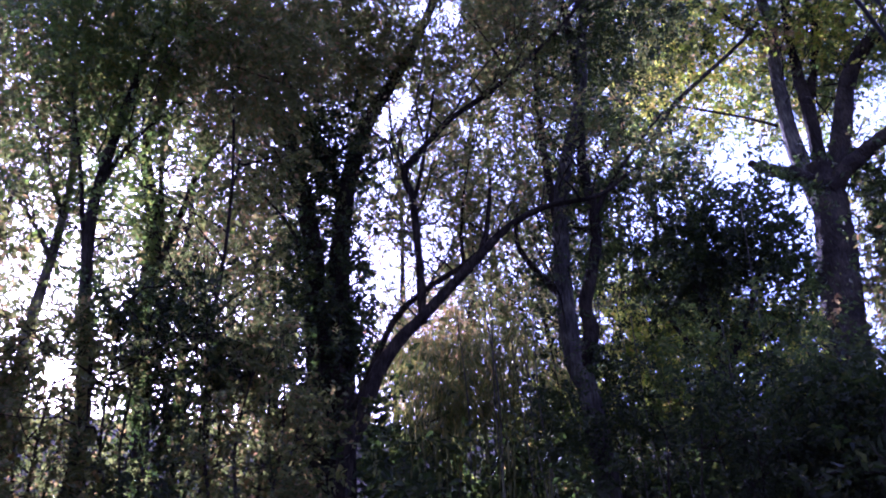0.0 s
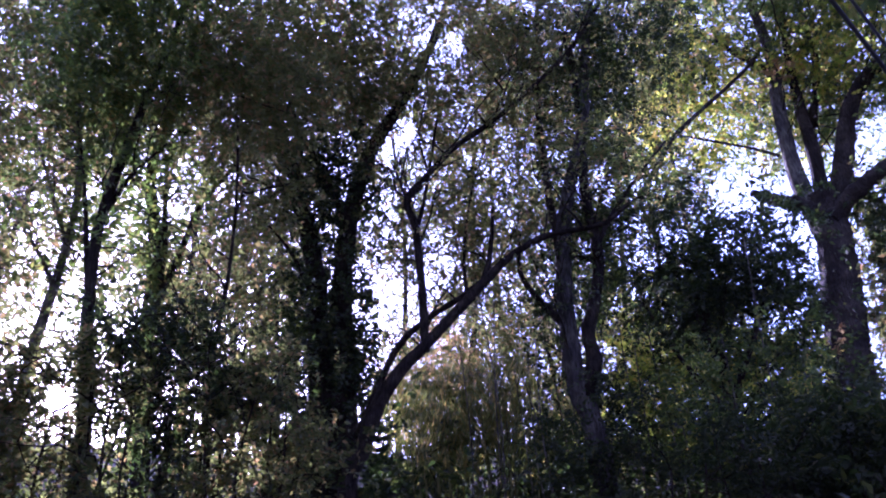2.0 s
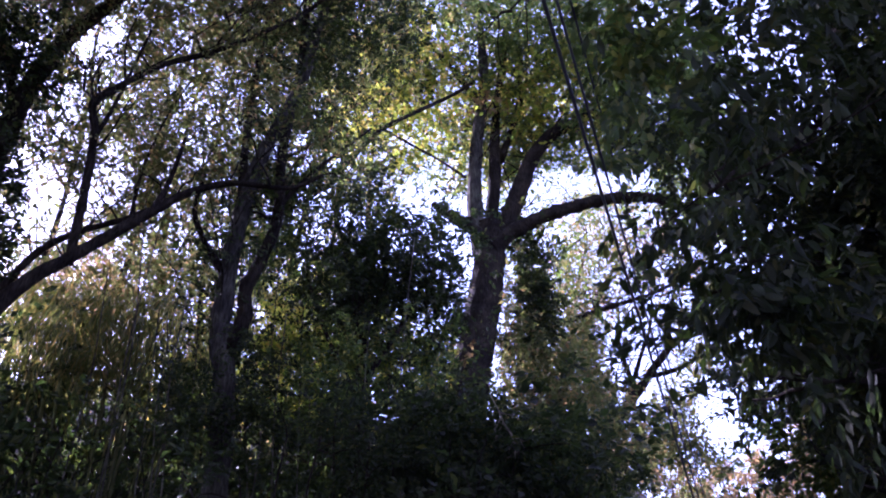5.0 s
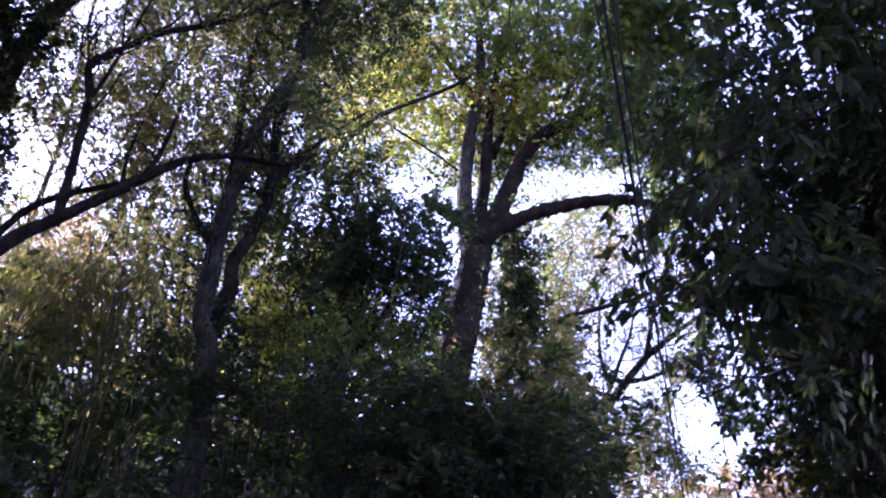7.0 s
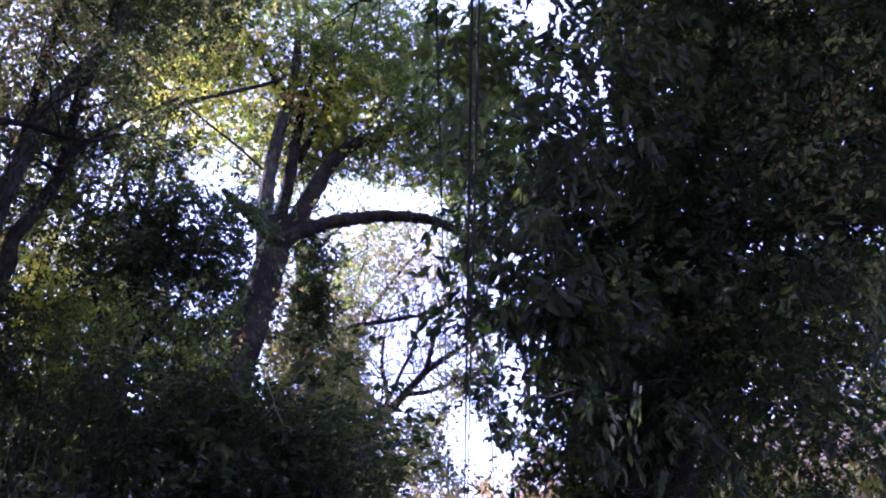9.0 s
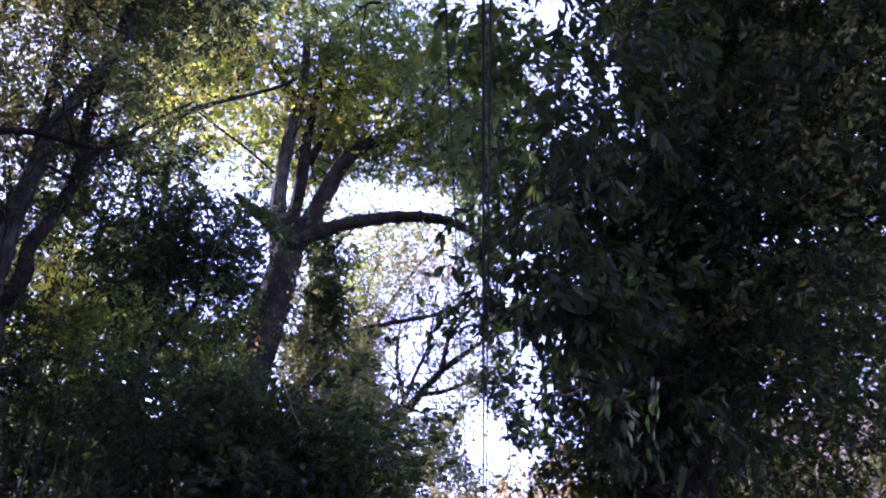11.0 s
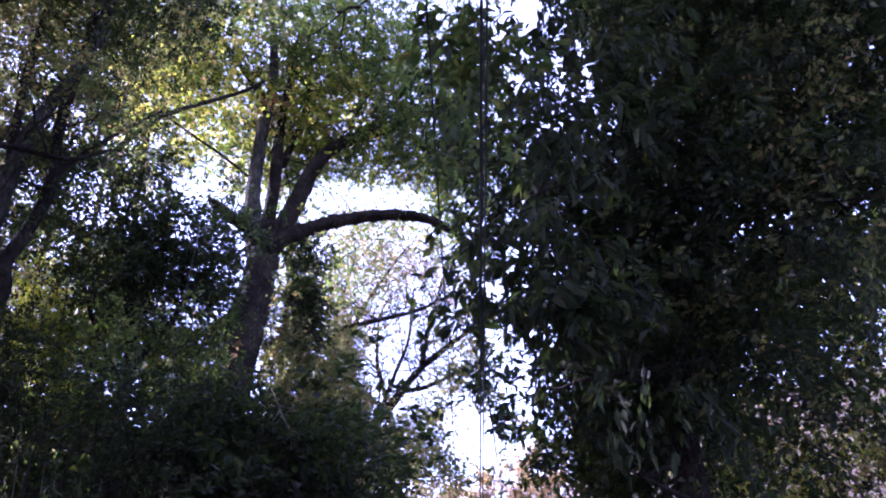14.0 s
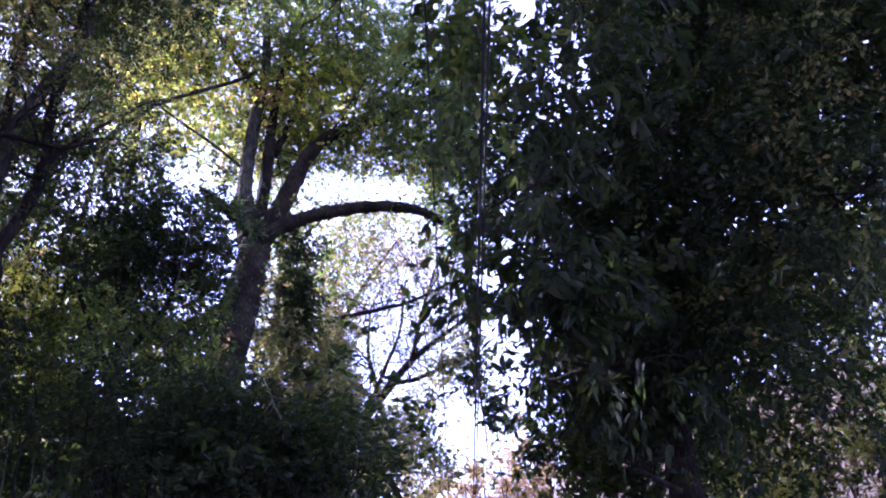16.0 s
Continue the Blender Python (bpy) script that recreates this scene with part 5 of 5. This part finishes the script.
    foot = rooted(spot(EAST, 42.5, 5, 12.0))
    bush = thing("yellow_shrub", foot, "tall shrub behind the dark tree, yellow and brown leaves with sunlight in their colour", "shrub")
    lines = []
    for k in range(9):
        b = 38.5 + k * 1.05
        pts = [foot + Vector((rng.uniform(-0.4, 0.4), rng.uniform(-0.3, 0.3), 0))] + line_of(EAST, 12.0 + rng.uniform(-0.5, 0.5), [(b, 10), (b + rng.uniform(-1, 1), 17), (b + rng.uniform(-2.5, 2.5), 24)])
        limb("stem", bush, pts, 0.03, 0.01, BARK_PALE, rng, 6)
        lines += twig_lines(rng, curve_through(pts), 5, 0.8)
    twigs(bush, rng, lines, BARK_PALE)
    # Little sun reaches these yellow leaves; their colour carries the glow.
    crown(bush, rng, EAST, [(40, 15, 12, 0.9, 0.8, 3), (44, 15, 12, 0.9, 0.8, 3), (43, 20, 12, 1.0, 0.8, 3), (46, 22, 12.2, 0.9, 0.9, 2), (39.5, 20.5, 12, 0.7, 0.7, 2), (47.5, 16, 12.2, 0.8, 0.9, 2), (44.5, 24.0, 12.0, 0.8, 0.6, 2), (48.0, 23.5, 12.0, 0.6, 0.7, 2), (49.5, 31.5, 12.5, 0.7, 0.9, 1.5)],
          18500, 0.045, 0.03, LEAF_LIME_SUN, "yellow leaves", "foliage", clear=0.0)
    crown(bush, rng, EAST, [(41.5, 17.5, 12.3, 1.1, 1.0, 2), (45.5, 18, 12.3, 1.0, 1.0, 3)], 8000, 0.05, 0.03, LEAF_RUST, "withered brown leaves", "brown_leaves", clear=0.0)
    # Darkened leaves paint the shade between the yellow ones.
    crown(bush, rng, EAST, [(39, 17, 11.6, 1.0, 1.2, 2), (44, 19, 11.6, 1.2, 1.4, 3), (48, 18, 11.6, 1.0, 1.4, 3), (42, 13.5, 11.6, 1.2, 0.7, 2), (45, 23, 12.8, 1.6, 0.8, 3), (47.5, 24.0, 12.8, 1.2, 0.9, 4), (50.5, 20.5, 12.8, 1.2, 1.2, 4), (43, 25.5, 12.8, 1.1, 0.8, 4), (47, 27, 12.8, 1.3, 0.8, 4), (51, 26, 12.8, 1.2, 1.0, 4), (40, 24, 12.8, 0.8, 0.7, 2)], 21000, 0.085, 0.05, LEAF_DEEP_SHADE, "shaded leaves", "shaded_leaves", clear=0.0)


def build_thicket():
    """Tall bushes in front of the low sun."""
    for seed, (b0, b1), top, mat in ((61, (-63, -54), 24, LEAF_OLIVE), (62, (-55, -46), 24, LEAF_OLIVE), (63, (-47.5, -39), 27.5, LEAF_DEEP_SHADE), (64, (-41, -34), 24.5, LEAF_OLIVE)):
        rng = np.random.default_rng(seed)
        mid = (b0 + b1) / 2
        foot = rooted(spot(WEST, mid, 5, 10.3))
        bush = thing("tall_bush", foot, "tall dense bush standing dark before the low sun", "bush", "tall bushes")
        lines = []
        for k in range(7):
            b = b0 + (b1 - b0) * (k + 0.5) / 7
            pts = [foot + Vector((rng.uniform(-0.3, 0.3), rng.uniform(-0.3, 0.3), 0))] + line_of(WEST, 10.3 + rng.uniform(-0.4, 0.4), [(mid + (b - mid) * 0.6, 12), (b, 18), (b + rng.uniform(-1, 1), top - 1)])
            limb("stem", bush, pts, 0.03, 0.01, BARK_DARK, rng, 7)
            lines += twig_lines(rng, curve_through(pts), 6, 1.0)
        twigs(bush, rng, lines, BARK_DARK)
        heads = [(b0 + (b1 - b0) * (i + 0.5) / 4, e, 10.3, 0.6, 0.52, 1.0) for i in range(4) for e in (13.5, top - 7, top - 3)]
        heads += [(b0 + (b1 - b0) * rng.random(), rng.uniform(top - 1, top + 0.5), 10.3, 0.35, 0.35, 0.4) for _ in range(4)]
        crown(bush, rng, WEST, heads, 15000, 0.08, 0.042, mat, "", "foliage", spread=0.15)


def build_lacy_tree():
    """The thin-branched tree farther up the slope."""
    rng = np.random.default_rng(18)
    L = lambda pairs, out=27.0: line_of(EAST, out, pairs)
    foot = rooted(spot(EAST, 11.5, 8, 27.0))
    tree = thing("lacy_tree", foot, "far dark-stemmed tree with a fan of fine branches", "tree")
    stem = L([(12.4, 16.0), (13.6, 19.3), (15.6, 21.7), (17.7, 23.9), (19.8, 25.3), (22.5, 26.8)])
    limb("trunk", tree, [foot] + stem, 0.24, 0.06, BARK_DARK, rng)
    forks = [[(14.4, 20.4), (15.2, 22.1), (16.0, 23.9), (16.9, 25.8), (17.4, 29.0)], [(15.4, 21.5), (13.6, 22.3), (12.4, 24.4)], [(16.4, 22.5), (18.0, 22.7), (20.1, 23.4), (22.4, 24.0)],
             [(15.2, 22.1), (14.6, 24.5), (14.8, 27.5)], [(13.0, 18.0), (11.2, 22.0), (11.6, 27.0), (13.0, 31.5)], [(11.4, 24.0), (14.0, 28.5), (17.0, 32.0)], [(17.7, 23.8), (18.6, 27.0), (20.0, 30.5)]]
    lines = twig_lines(rng, curve_through(stem), 24, 2.4, 0.5, 4)
    for pairs in forks:
        q = L(pairs)
        limb("limb", tree, q, 0.1, 0.035, BARK_DARK, rng, 8)
        lines += twig_lines(rng, curve_through(q), 16, 2.0, 0.4, 5)
    long_arm = L([(9.0, 25.3), (11.9, 26.6), (15.3, 27.3), (17.8, 27.8), (20.5, 28.8)], 24.0)
    limb("limb", tree, [spot(EAST, 11.0, 20.5, 27.0)] + long_arm, 0.11, 0.04, BARK_DARK, rng, 8)
    lines += twig_lines(rng, curve_through(long_arm), 26, 1.8, 0.3, 5)
    twigs(tree, rng, lines, BARK_DARK)
    crown(tree, rng, EAST, [(13.5, 30.5, 27, 2.2, 1.8, 3), (17.5, 30.0, 27, 1.8, 1.8, 3), (11.0, 27.0, 27, 1.3, 1.8, 2), (20.5, 27.0, 27, 1.8, 1.6, 3), (14.5, 26.6, 26, 2.0, 0.8, 2), (18.0, 22.5, 27, 1.6, 0.9, 1.4),
                            (20.8, 23.6, 27, 1.4, 1.2, 1.6), (12.0, 21.5, 27, 1.6, 1.6, 3), (22.4, 22.0, 26, 0.9, 1.8, 1.5), (15.5, 19.0, 27, 2.0, 0.9, 3), (17.5, 18.0, 26, 1.1, 0.8, 2.2), (19.3, 17.0, 26, 0.8, 0.6, 1.2), (10.8, 29.0, 26, 1.4, 1.6, 2.4), (10.4, 25.0, 26, 1.2, 1.4, 2.2), (12.5, 32.5, 26, 1.6, 1.0, 1.6)],
          46000, 0.13, 0.07, LEAF_OLIVE, "thin grey-green foliage", clear=0.8, spread=0.3)
    crown(tree, rng, EAST, [(15.5, 31.5, 28, 1.8, 1.2, 2), (13.5, 28.5, 28, 1.6, 1.0, 1), (18.0, 29.5, 28, 1.2, 1.2, 1)], 4500, 0.11, 0.06, LEAF_RUST, "yellowing leaves", "yellow_leaves", clear=0.0, spread=0.3)


def build_vine():
    rng = np.random.default_rng(19)
    pts = line_of(EAST, 14.0, [(23.0, 33.0), (22.8, 31.1), (22.2, 27.0), (22.4, 22.5), (22.6, 19.8), (22.7, 17.6)])
    vine = thing("hanging_vine", pts[0], "leafy vine hanging from the arching bough", "vine")
    limb("stem", vine, pts, 0.02, 0.012, BARK_DARK, rng, 6)
    crown(vine, rng, EAST, [(22.7, 30.5, 14, 0.3, 0.5, 2), (22.3, 27.0, 14, 0.3, 0.6, 2), (22.5, 23.0, 14, 0.28, 0.6, 3), (22.9, 20.5, 14, 0.3, 0.5, 2.5)], 3200, 0.08, 0.05, LEAF_DEEP_SHADE, "small hanging leaves", "foliage", 0.08, 0.8, clear=0.0)
    set_back(vine, 1.2)


def build_bamboo():
    rng = np.random.default_rng(20)
    foot = rooted(spot(WEST, -21.5, 8, 16.0))
    clump = thing("bamboo_clump", foot, "sunlit bamboo clump with drooping narrow leaves", "bamboo")
    heads = []
    for k in range(34):
        b = rng.uniform(-27, -17)
        top = rng.uniform(20, 25.5)
        out = 16 + rng.uniform(-1.2, 1.2)
        base = rooted(spot(WEST, -21.5 + (b + 21.5) * 0.45, 8, out))
        lean = rng.uniform(-1.5, 1.5)
        pts = [base, spot(WEST, b - lean * 0.3, (top + 12) / 2, out), spot(WEST, b + lean * 0.4, top, out), spot(WEST, b + lean * 1.6, top + 0.6, out), spot(WEST, b + lean * 2.6, top - 0.6, out)]
        limb("culm", clump, pts, 0.022, 0.004, CULM, rng, 6, knobs=0.02)
        heads += [(*pts[i], 0.5, 0.45, 1.0) for i in (2, 3, 4)]
    p = scatter(rng, heads, 10000, 0.25, 10)
    stuff(part("foliage", leaf_mesh("foliage", p, rng, 0.26, 0.026, 1.6), LEAF_BAMBOO, clump, "narrow drooping leaves"))


def build_brown_saplings():
    """Small trees in withered leaf behind the bamboo, where the low sun comes through."""
    for seed, base, heads in ((35, -26.0, [(-26.9, 23.7, 18, 0.65, 0.42, 1.5), (-25.7, 25.3, 18, 0.65, 0.52, 1.6), (-23.7, 24.5, 18, 0.78, 0.51, 2), (-23.7, 26.6, 18.4, 0.68, 0.54, 1.4), (-27.3, 22.2, 18, 0.64, 0.41, 1)]),
                              (36, -20.5, [(-21.2, 27.6, 18, 0.67, 0.6, 1.6), (-18.3, 27.6, 18, 0.61, 0.69, 2), (-19.7, 25.6, 18, 0.79, 0.58, 2), (-17.2, 24.7, 18, 0.65, 0.72, 1.6), (-21, 24, 18, 0.78, 0.51, 1.4), (-18.3, 30.2, 18.2, 0.5, 0.48, 1)])):
        rng = np.random.default_rng(seed)
        foot = rooted(spot(WEST, base, 0, 18.0))
        tree = thing("brown_sapling", foot, "thin sapling in withered brown leaf behind the bamboo", "tree", "brown saplings")
        lines = []
        for b, e, o, *_ in heads:
            tip = spot(WEST, b, e, o)
            pts = [foot, (foot + tip) / 2 + Vector((rng.uniform(-0.3, 0.3), 0, 0.3)), tip]
            limb("stem", tree, pts, 0.04, 0.008, BARK_GREY, rng, 6)
            lines += twig_lines(rng, curve_through(pts), 9, 1.1, 0.5)
        twigs(tree, rng, lines, BARK_GREY)
        crown(tree, rng, WEST, heads, 4800, 0.1, 0.05, LEAF_RUST if seed == 35 else LEAF_OLIVE, "thin withered leaves", spread=0.2, clear=0.3)


def build_dead_frond():
    rng = np.random.default_rng(33)
    pts = line_of(EAST, 10.7, [(7.3, 22.7), (7.8, 21.8), (8.2, 20.9), (8.7, 20.1), (9.1, 19)])
    frond = thing("dead_frond", pts[0], "pale withered frond caught on top of the dark bush", "dead branch")
    limb("stalk", frond, pts, 0.008, 0.016, BARK_PALE, rng, 6)
    twigs(frond, rng, twig_lines(rng, curve_through(pts), 14, 0.25, -0.8, 1), BARK_PALE)


def build_lianas():
    rng = np.random.default_rng(31)
    for b in (-19.3, -18.7, -18.2, -17.6, -16.6, -11.5, -9.8, -8.4, -12.8, -21.6, -20.4, -10.6, -7.3, -6.1, -4.6, -3.2, -1.5, -13.3, -23.2, -16.0):
        out = rng.uniform(12.2, 14.4)
        top = spot(WEST, b, rng.uniform(24, 33), out)
        low = spot(WEST, b + rng.uniform(-0.4, 1.3), 12, out)
        mid = (top + low) / 2 + Vector((rng.uniform(-0.15, 0.15), 0.1, 0))
        vine = thing("liana", rooted(low), "thin pale liana hanging among the trunks", "liana", "hanging lianas")
        limb("stem", vine, [top, mid, low, rooted(low)], 0.01, 0.014, BARK_GREY, rng, 6)


def build_thin_trees():
    """Lanky trees that fill the wood behind the nearer trunks."""
    rng = np.random.default_rng(71)
    rows = ((-61, 19, 42), (-57.5, 22, 42), (-55, 19, 42), (-46, 22, 42), (-43, 20, 42), (-40, 23, 43), (-36.5, 19, 45), (-30, 20, 45), (-27.5, 23, 46), (-23, 19, 47), (-20, 22, 47),
            (-17, 20, 47), (-10.5, 19, 46), (-7.5, 22, 47), (-4, 20, 46), (8, 22, 47))
    for b, out, top in rows:
        stand = WEST if b < -5 else EAST
        foot = rooted(spot(stand, b, 8, out))
        mat = (LEAF_OLIVE, LEAF_GREEN, LEAF_OLIVE)[int(rng.integers(0, 3))]
        tree = thing("lanky_tree", foot, "lanky dark tree with a ragged thin crown in the wood behind", "tree", "lanky trees")
        lean, sway = rng.uniform(-2.5, 2.5), rng.uniform(-0.7, 0.7, 6)
        stem = [spot(stand, b + lean * f + sway[i], 15 + (top - 13) * f, out) for i, f in enumerate((0, 0.2, 0.4, 0.6, 0.8, 1.0))]
        r = rng.uniform(0.08, 0.15)
        limb("trunk", tree, [foot] + stem, r, 0.03, BARK_DARK, rng, 8)
        line = curve_through(stem)
        lines, heads = twig_lines(rng, line, 22, 1.6, 0.5), []
        for k in range(9):
            f = 0.25 + 0.08 * k
            p = Vector(line[int(f * (len(line) - 1))])
            a = rng.uniform(0, 2 * math.pi)
            reach = rng.uniform(1.2, 2.6)
            tip = p + Vector((math.cos(a) * reach, math.sin(a) * reach * 0.6, reach * rng.uniform(0.4, 1.1)))
            q = [p, (p + tip) / 2 + Vector((0, 0, rng.uniform(-0.25, 0.1))), tip]
            limb("limb", tree, q, r * 0.32, 0.012, BARK_DARK, rng, 6)
            lines += twig_lines(rng, curve_through(q), 5, 1.1, 0.4)
            heads += [(*tip, 1.1, 0.9, 1.0), (*((p + tip) / 2), 0.9, 0.8, 0.7)]
        heads += [(*q, 1.2, 1.0, 0.8) for q in stem[2:]]
        twigs(tree, rng, lines, BARK_DARK)
        p, d = scatter(rng, heads, 4600, 0.22)
        k = openness(p, rng, 0.75)
        stuff(part("crown", leaf_mesh("crown", (p[k], d[k]), rng, 0.12, 0.06), mat, tree))


# ---- understory and distance ----
def shrub(name, rng, leaf, label, size, n):
    bush = thing(name, (0, 0, 0), label, "shrub", "undergrowth shrubs")
    lines, heads = [], []
    for k in range(11):
        a = rng.uniform(0, 2 * math.pi)
        h = size * rng.uniform(0.6, 1.0)
        tip = np.array([math.cos(a) * size * 0.42 * rng.uniform(0.2, 1), math.sin(a) * size * 0.42 * rng.uniform(0.2, 1), h])
        pts = [np.array([math.cos(a) * 0.08, math.sin(a) * 0.08, -0.15]), tip * np.array([0.35, 0.35, 0.5]), tip]
        lines.append((curve_through(pts), 0.02))
        heads += [(*(tip * 0.62), size * 0.24, size * 0.22, 1.0), (*tip, size * 0.2, size * 0.18, 1.0), (*(tip * np.array([1.1, 1.1, 0.3])), size * 0.22, size * 0.2, 0.9)]
        lines += twig_lines(rng, curve_through(pts), 3, size * 0.25, sub=1)
    stuff(part("stem_tuft", merged("stem_tuft", [tube(p, r, 0.005, 4) for p, r in lines]), BARK_DARK, bush))
    stuff(part("foliage", leaf_mesh("foliage", scatter(rng, heads, n, 0.18), rng, 0.115, 0.06, 0.3), leaf, bush))
    return bush


def forest_tree(name, rng, leaf, label, tall, n, leaf_len=0.17):
    tree = thing(name, (0, 0, 0), label, "tree", "forest trees")
    line = [np.array([0, 0, -0.3]), np.array([0.1, 0.05, tall * 0.35]), np.array([-0.1, 0.1, tall * 0.7]), np.array([0.1, 0, tall * 0.97])]
    stem = curve_through(line)
    limb("trunk", tree, line, tall * 0.017, 0.03, BARK_GREY, rng, 9)
    heads, lines = [], []
    for k in range(17):
        f = rng.uniform(0.22, 0.98)
        p = stem[int(f * (len(stem) - 1))]
        a = rng.uniform(0, 2 * math.pi)
        reach = tall * 0.27 * (1.15 - 0.75 * f) * rng.uniform(0.6, 1.2)
        tip = p + np.array([math.cos(a) * reach, math.sin(a) * reach, reach * rng.uniform(0.2, 0.8)])
        lines.append((curve_through([p, (p + tip) / 2 + np.array([0, 0, -0.1]), tip]), 0.05))
        lines += twig_lines(rng, curve_through([p, tip]), 2, tall * 0.07, sub=0)
        heads += [(*tip, tall * 0.1, tall * 0.075, 1.0), (*((p + tip) / 2), tall * 0.08, tall * 0.06, 0.7)]
    stuff(part("fine_branching", merged("fine_branching", [tube(q, r, 0.008, 4) for q, r in lines]), BARK_GREY, tree))
    stuff(part("crown", leaf_mesh("crown", scatter(rng, heads, n, tall * 0.025), rng, leaf_len, leaf_len * 0.5, 0.3), leaf, tree))
    return tree


def planted(ob, x, y, scale, turn, first):
    m = Matrix.Translation((x, y, ground_z(x, y))) @ Matrix.Rotation(turn, 4, "Z") @ Matrix.Diagonal((scale, scale, scale, 1))
    if first:
        ob.matrix_basis = m
        return ob
    ob_scale = ob.scale.copy()
    ob.scale = (1, 1, 1)
    made = copy_thing(ob, m)
    ob.scale = ob_scale
    return made


def build_undergrowth():
    rng = np.random.default_rng(41)
    # All kinds take the darkened leaf, which paints shade along the bank.
    kinds = [shrub("shrub", rng, LEAF_DEEP_SHADE, "dark leafy undergrowth shrub on the bank", 3.2, 3400),
             shrub("shrub", rng, LEAF_DEEP_SHADE, "green leafy undergrowth shrub on the bank", 3.0, 3000),
             shrub("shrub", rng, LEAF_DEEP_SHADE, "dull green undergrowth shrub with thin stems", 3.4, 2900)]
    used = set()
    for row, (out, top) in enumerate(((11.0, 17.5), (14.0, 20.0), (16.6, 20.0))):
        for b in np.arange(-60, 58, 6.0):
            b = b + rng.uniform(-1.5, 1.5)
            if 12.5 < b < 30 and row or 35.5 < b < 50 and row or row == 2 and not -30 < b < 4:
                continue
            o = out + rng.uniform(-0.7, 0.7)
            p = spot(WEST, b, 0, o)
            z = ground_z(p.x, p.y)
            limit = 14.0 if 11 < b < 31 else 10.0 if 35 < b < 50 else 16.0 if -18 < b < -10 and row < 2 else top + rng.uniform(-2.5, 2.0)
            if b < -34:
                limit = min(limit, 17.0)
            want = 2.0 + o * math.tan(radians(limit)) - z
            k = int(rng.choice([0, 0, 0, 1, 2]))
            planted(kinds[k], p.x, p.y, max(0.35, want / 3.7), rng.uniform(0, 6.28), k not in used)
            used.add(k)


def build_forest():
    rng = np.random.default_rng(43)
    kinds = [forest_tree("forest_tree", rng, LEAF_OLIVE, "forest tree with a full olive crown", 13.0, 4800, 0.26),
             forest_tree("forest_tree", rng, LEAF_GREEN, "forest tree with a green crown", 12.0, 4500, 0.26)]
    rust = forest_tree("autumn_tree", rng, LEAF_RUST, "distant tree in rusty autumn leaf on the slope", 12.0, 5000, 0.3)
    used = set()
    airy = forest_tree("forest_tree", rng, LEAF_OLIVE, "thin-crowned forest tree behind the nearer trunks", 13.0, 6000, 0.19)
    kinds.append(airy)

    def stand_of(k, b, o, high):
        p = spot(WEST, b, 0, o)
        want = 2.0 + o * math.tan(radians(high)) - ground_z(p.x, p.y)
        planted(kinds[k], p.x, p.y, want / 13.0, rng.uniform(0, 6.28), k not in used)
        used.add(k)

    for b in np.arange(-66, 66, 7.4):
        b = b + rng.uniform(-1.5, 1.5)
        if 11.5 < b < 31:
            continue
        high = 18.5 if -50 < b < -18 else 23.0 if b < -28 else 23.5 if b < -15 else 24.5 if b < 12 else 20
        if abs(b + 50.2) < 7:
            high = 17.5
        stand_of(int(rng.integers(0, 2)), b, 21.0 + rng.uniform(-1.5, 1.5), high + rng.uniform(-2.0, 2.0))
    for b, o, high in ((-62, 25, 37), (-58, 28, 36), (-42.5, 28, 36), (-38, 24, 34), (-24, 26, 30), (-16, 24, 29.5),
                       (-11, 27, 31), (-6, 26, 31), (46, 22, 17), (56, 20, 22)):
        stand_of(2, b, o, high + rng.uniform(-1.5, 1.5))
    # Unseen trees behind the path, added to hold back sky light.
    for a in range(11):
        t = radians(92 + a * 17.6)
        out = 9.0 if a % 2 else 12.0
        p = Vector((math.sin(t) * out, math.cos(t) * out, 0))
        planted(kinds[a % 2], p.x, p.y, rng.uniform(1.0, 1.2), rng.uniform(0, 6.28), False)
    first = True
    for b, o, high in ((13, 52, 17.9), (16.5, 48, 18.3), (19.5, 55, 17.7), (22.3, 50, 18.2), (24.0, 56, 18.0), (25.8, 46, 20.0), (28.5, 52, 19.5), (18, 58, 16.5), (-24.0, 40, 27.0), (-20.5, 44, 25.0), (17.5, 44, 17.3), (21, 45, 16.9), (24.5, 44, 17.8), (26.5, 50, 18.5), (29.0, 44, 17.5), (14.8, 46, 17.9)):
        p = spot(EAST, b, 0, o)
        want = 1.8 + o * math.tan(radians(high)) - ground_z(p.x, p.y)
        planted(rust, p.x, p.y, max(0.3, want / 12.5), rng.uniform(0, 6.28), first)
        first = False


def build_wires():
    """Three slack cables that run overhead along the path and away up the slope."""
    along = Vector((0.3396, 0.9406, -0.06))
    side = Vector((0.9406, -0.3396, 0))
    rng = np.random.default_rng(51)
    for off, up, r in ((-0.2, 6.48, 0.0085), (0.007, 4.11, 0.007), (0.034, 4.19, 0.0055)):
        base = side * off + Vector((0, 0, up))
        pts = [base + along * d for d in np.linspace(-11, 50, 30)]
        v, q = tube(np.array([list(p) for p in pts]), r, r, 6)
        tagged(part("overhead_cable", mesh_of("overhead_cable", v, q), RUBBER), "thin black cable strung overhead along the path", "cable", "overhead cables")


build_main_tree()
build_leaning_tree()
build_ivy_tree()
build_western_trees()
build_v_tree()
build_bushy_tree()
build_back_bushes()
build_dark_bush()
build_near_tree()
build_yellow_shrub()
build_thicket()
build_lacy_tree()
build_vine()
build_bamboo()
build_brown_saplings()
build_shade_canopy()
build_thin_trees()
build_lianas()
build_dead_frond()
build_undergrowth()
build_forest()
build_wires()
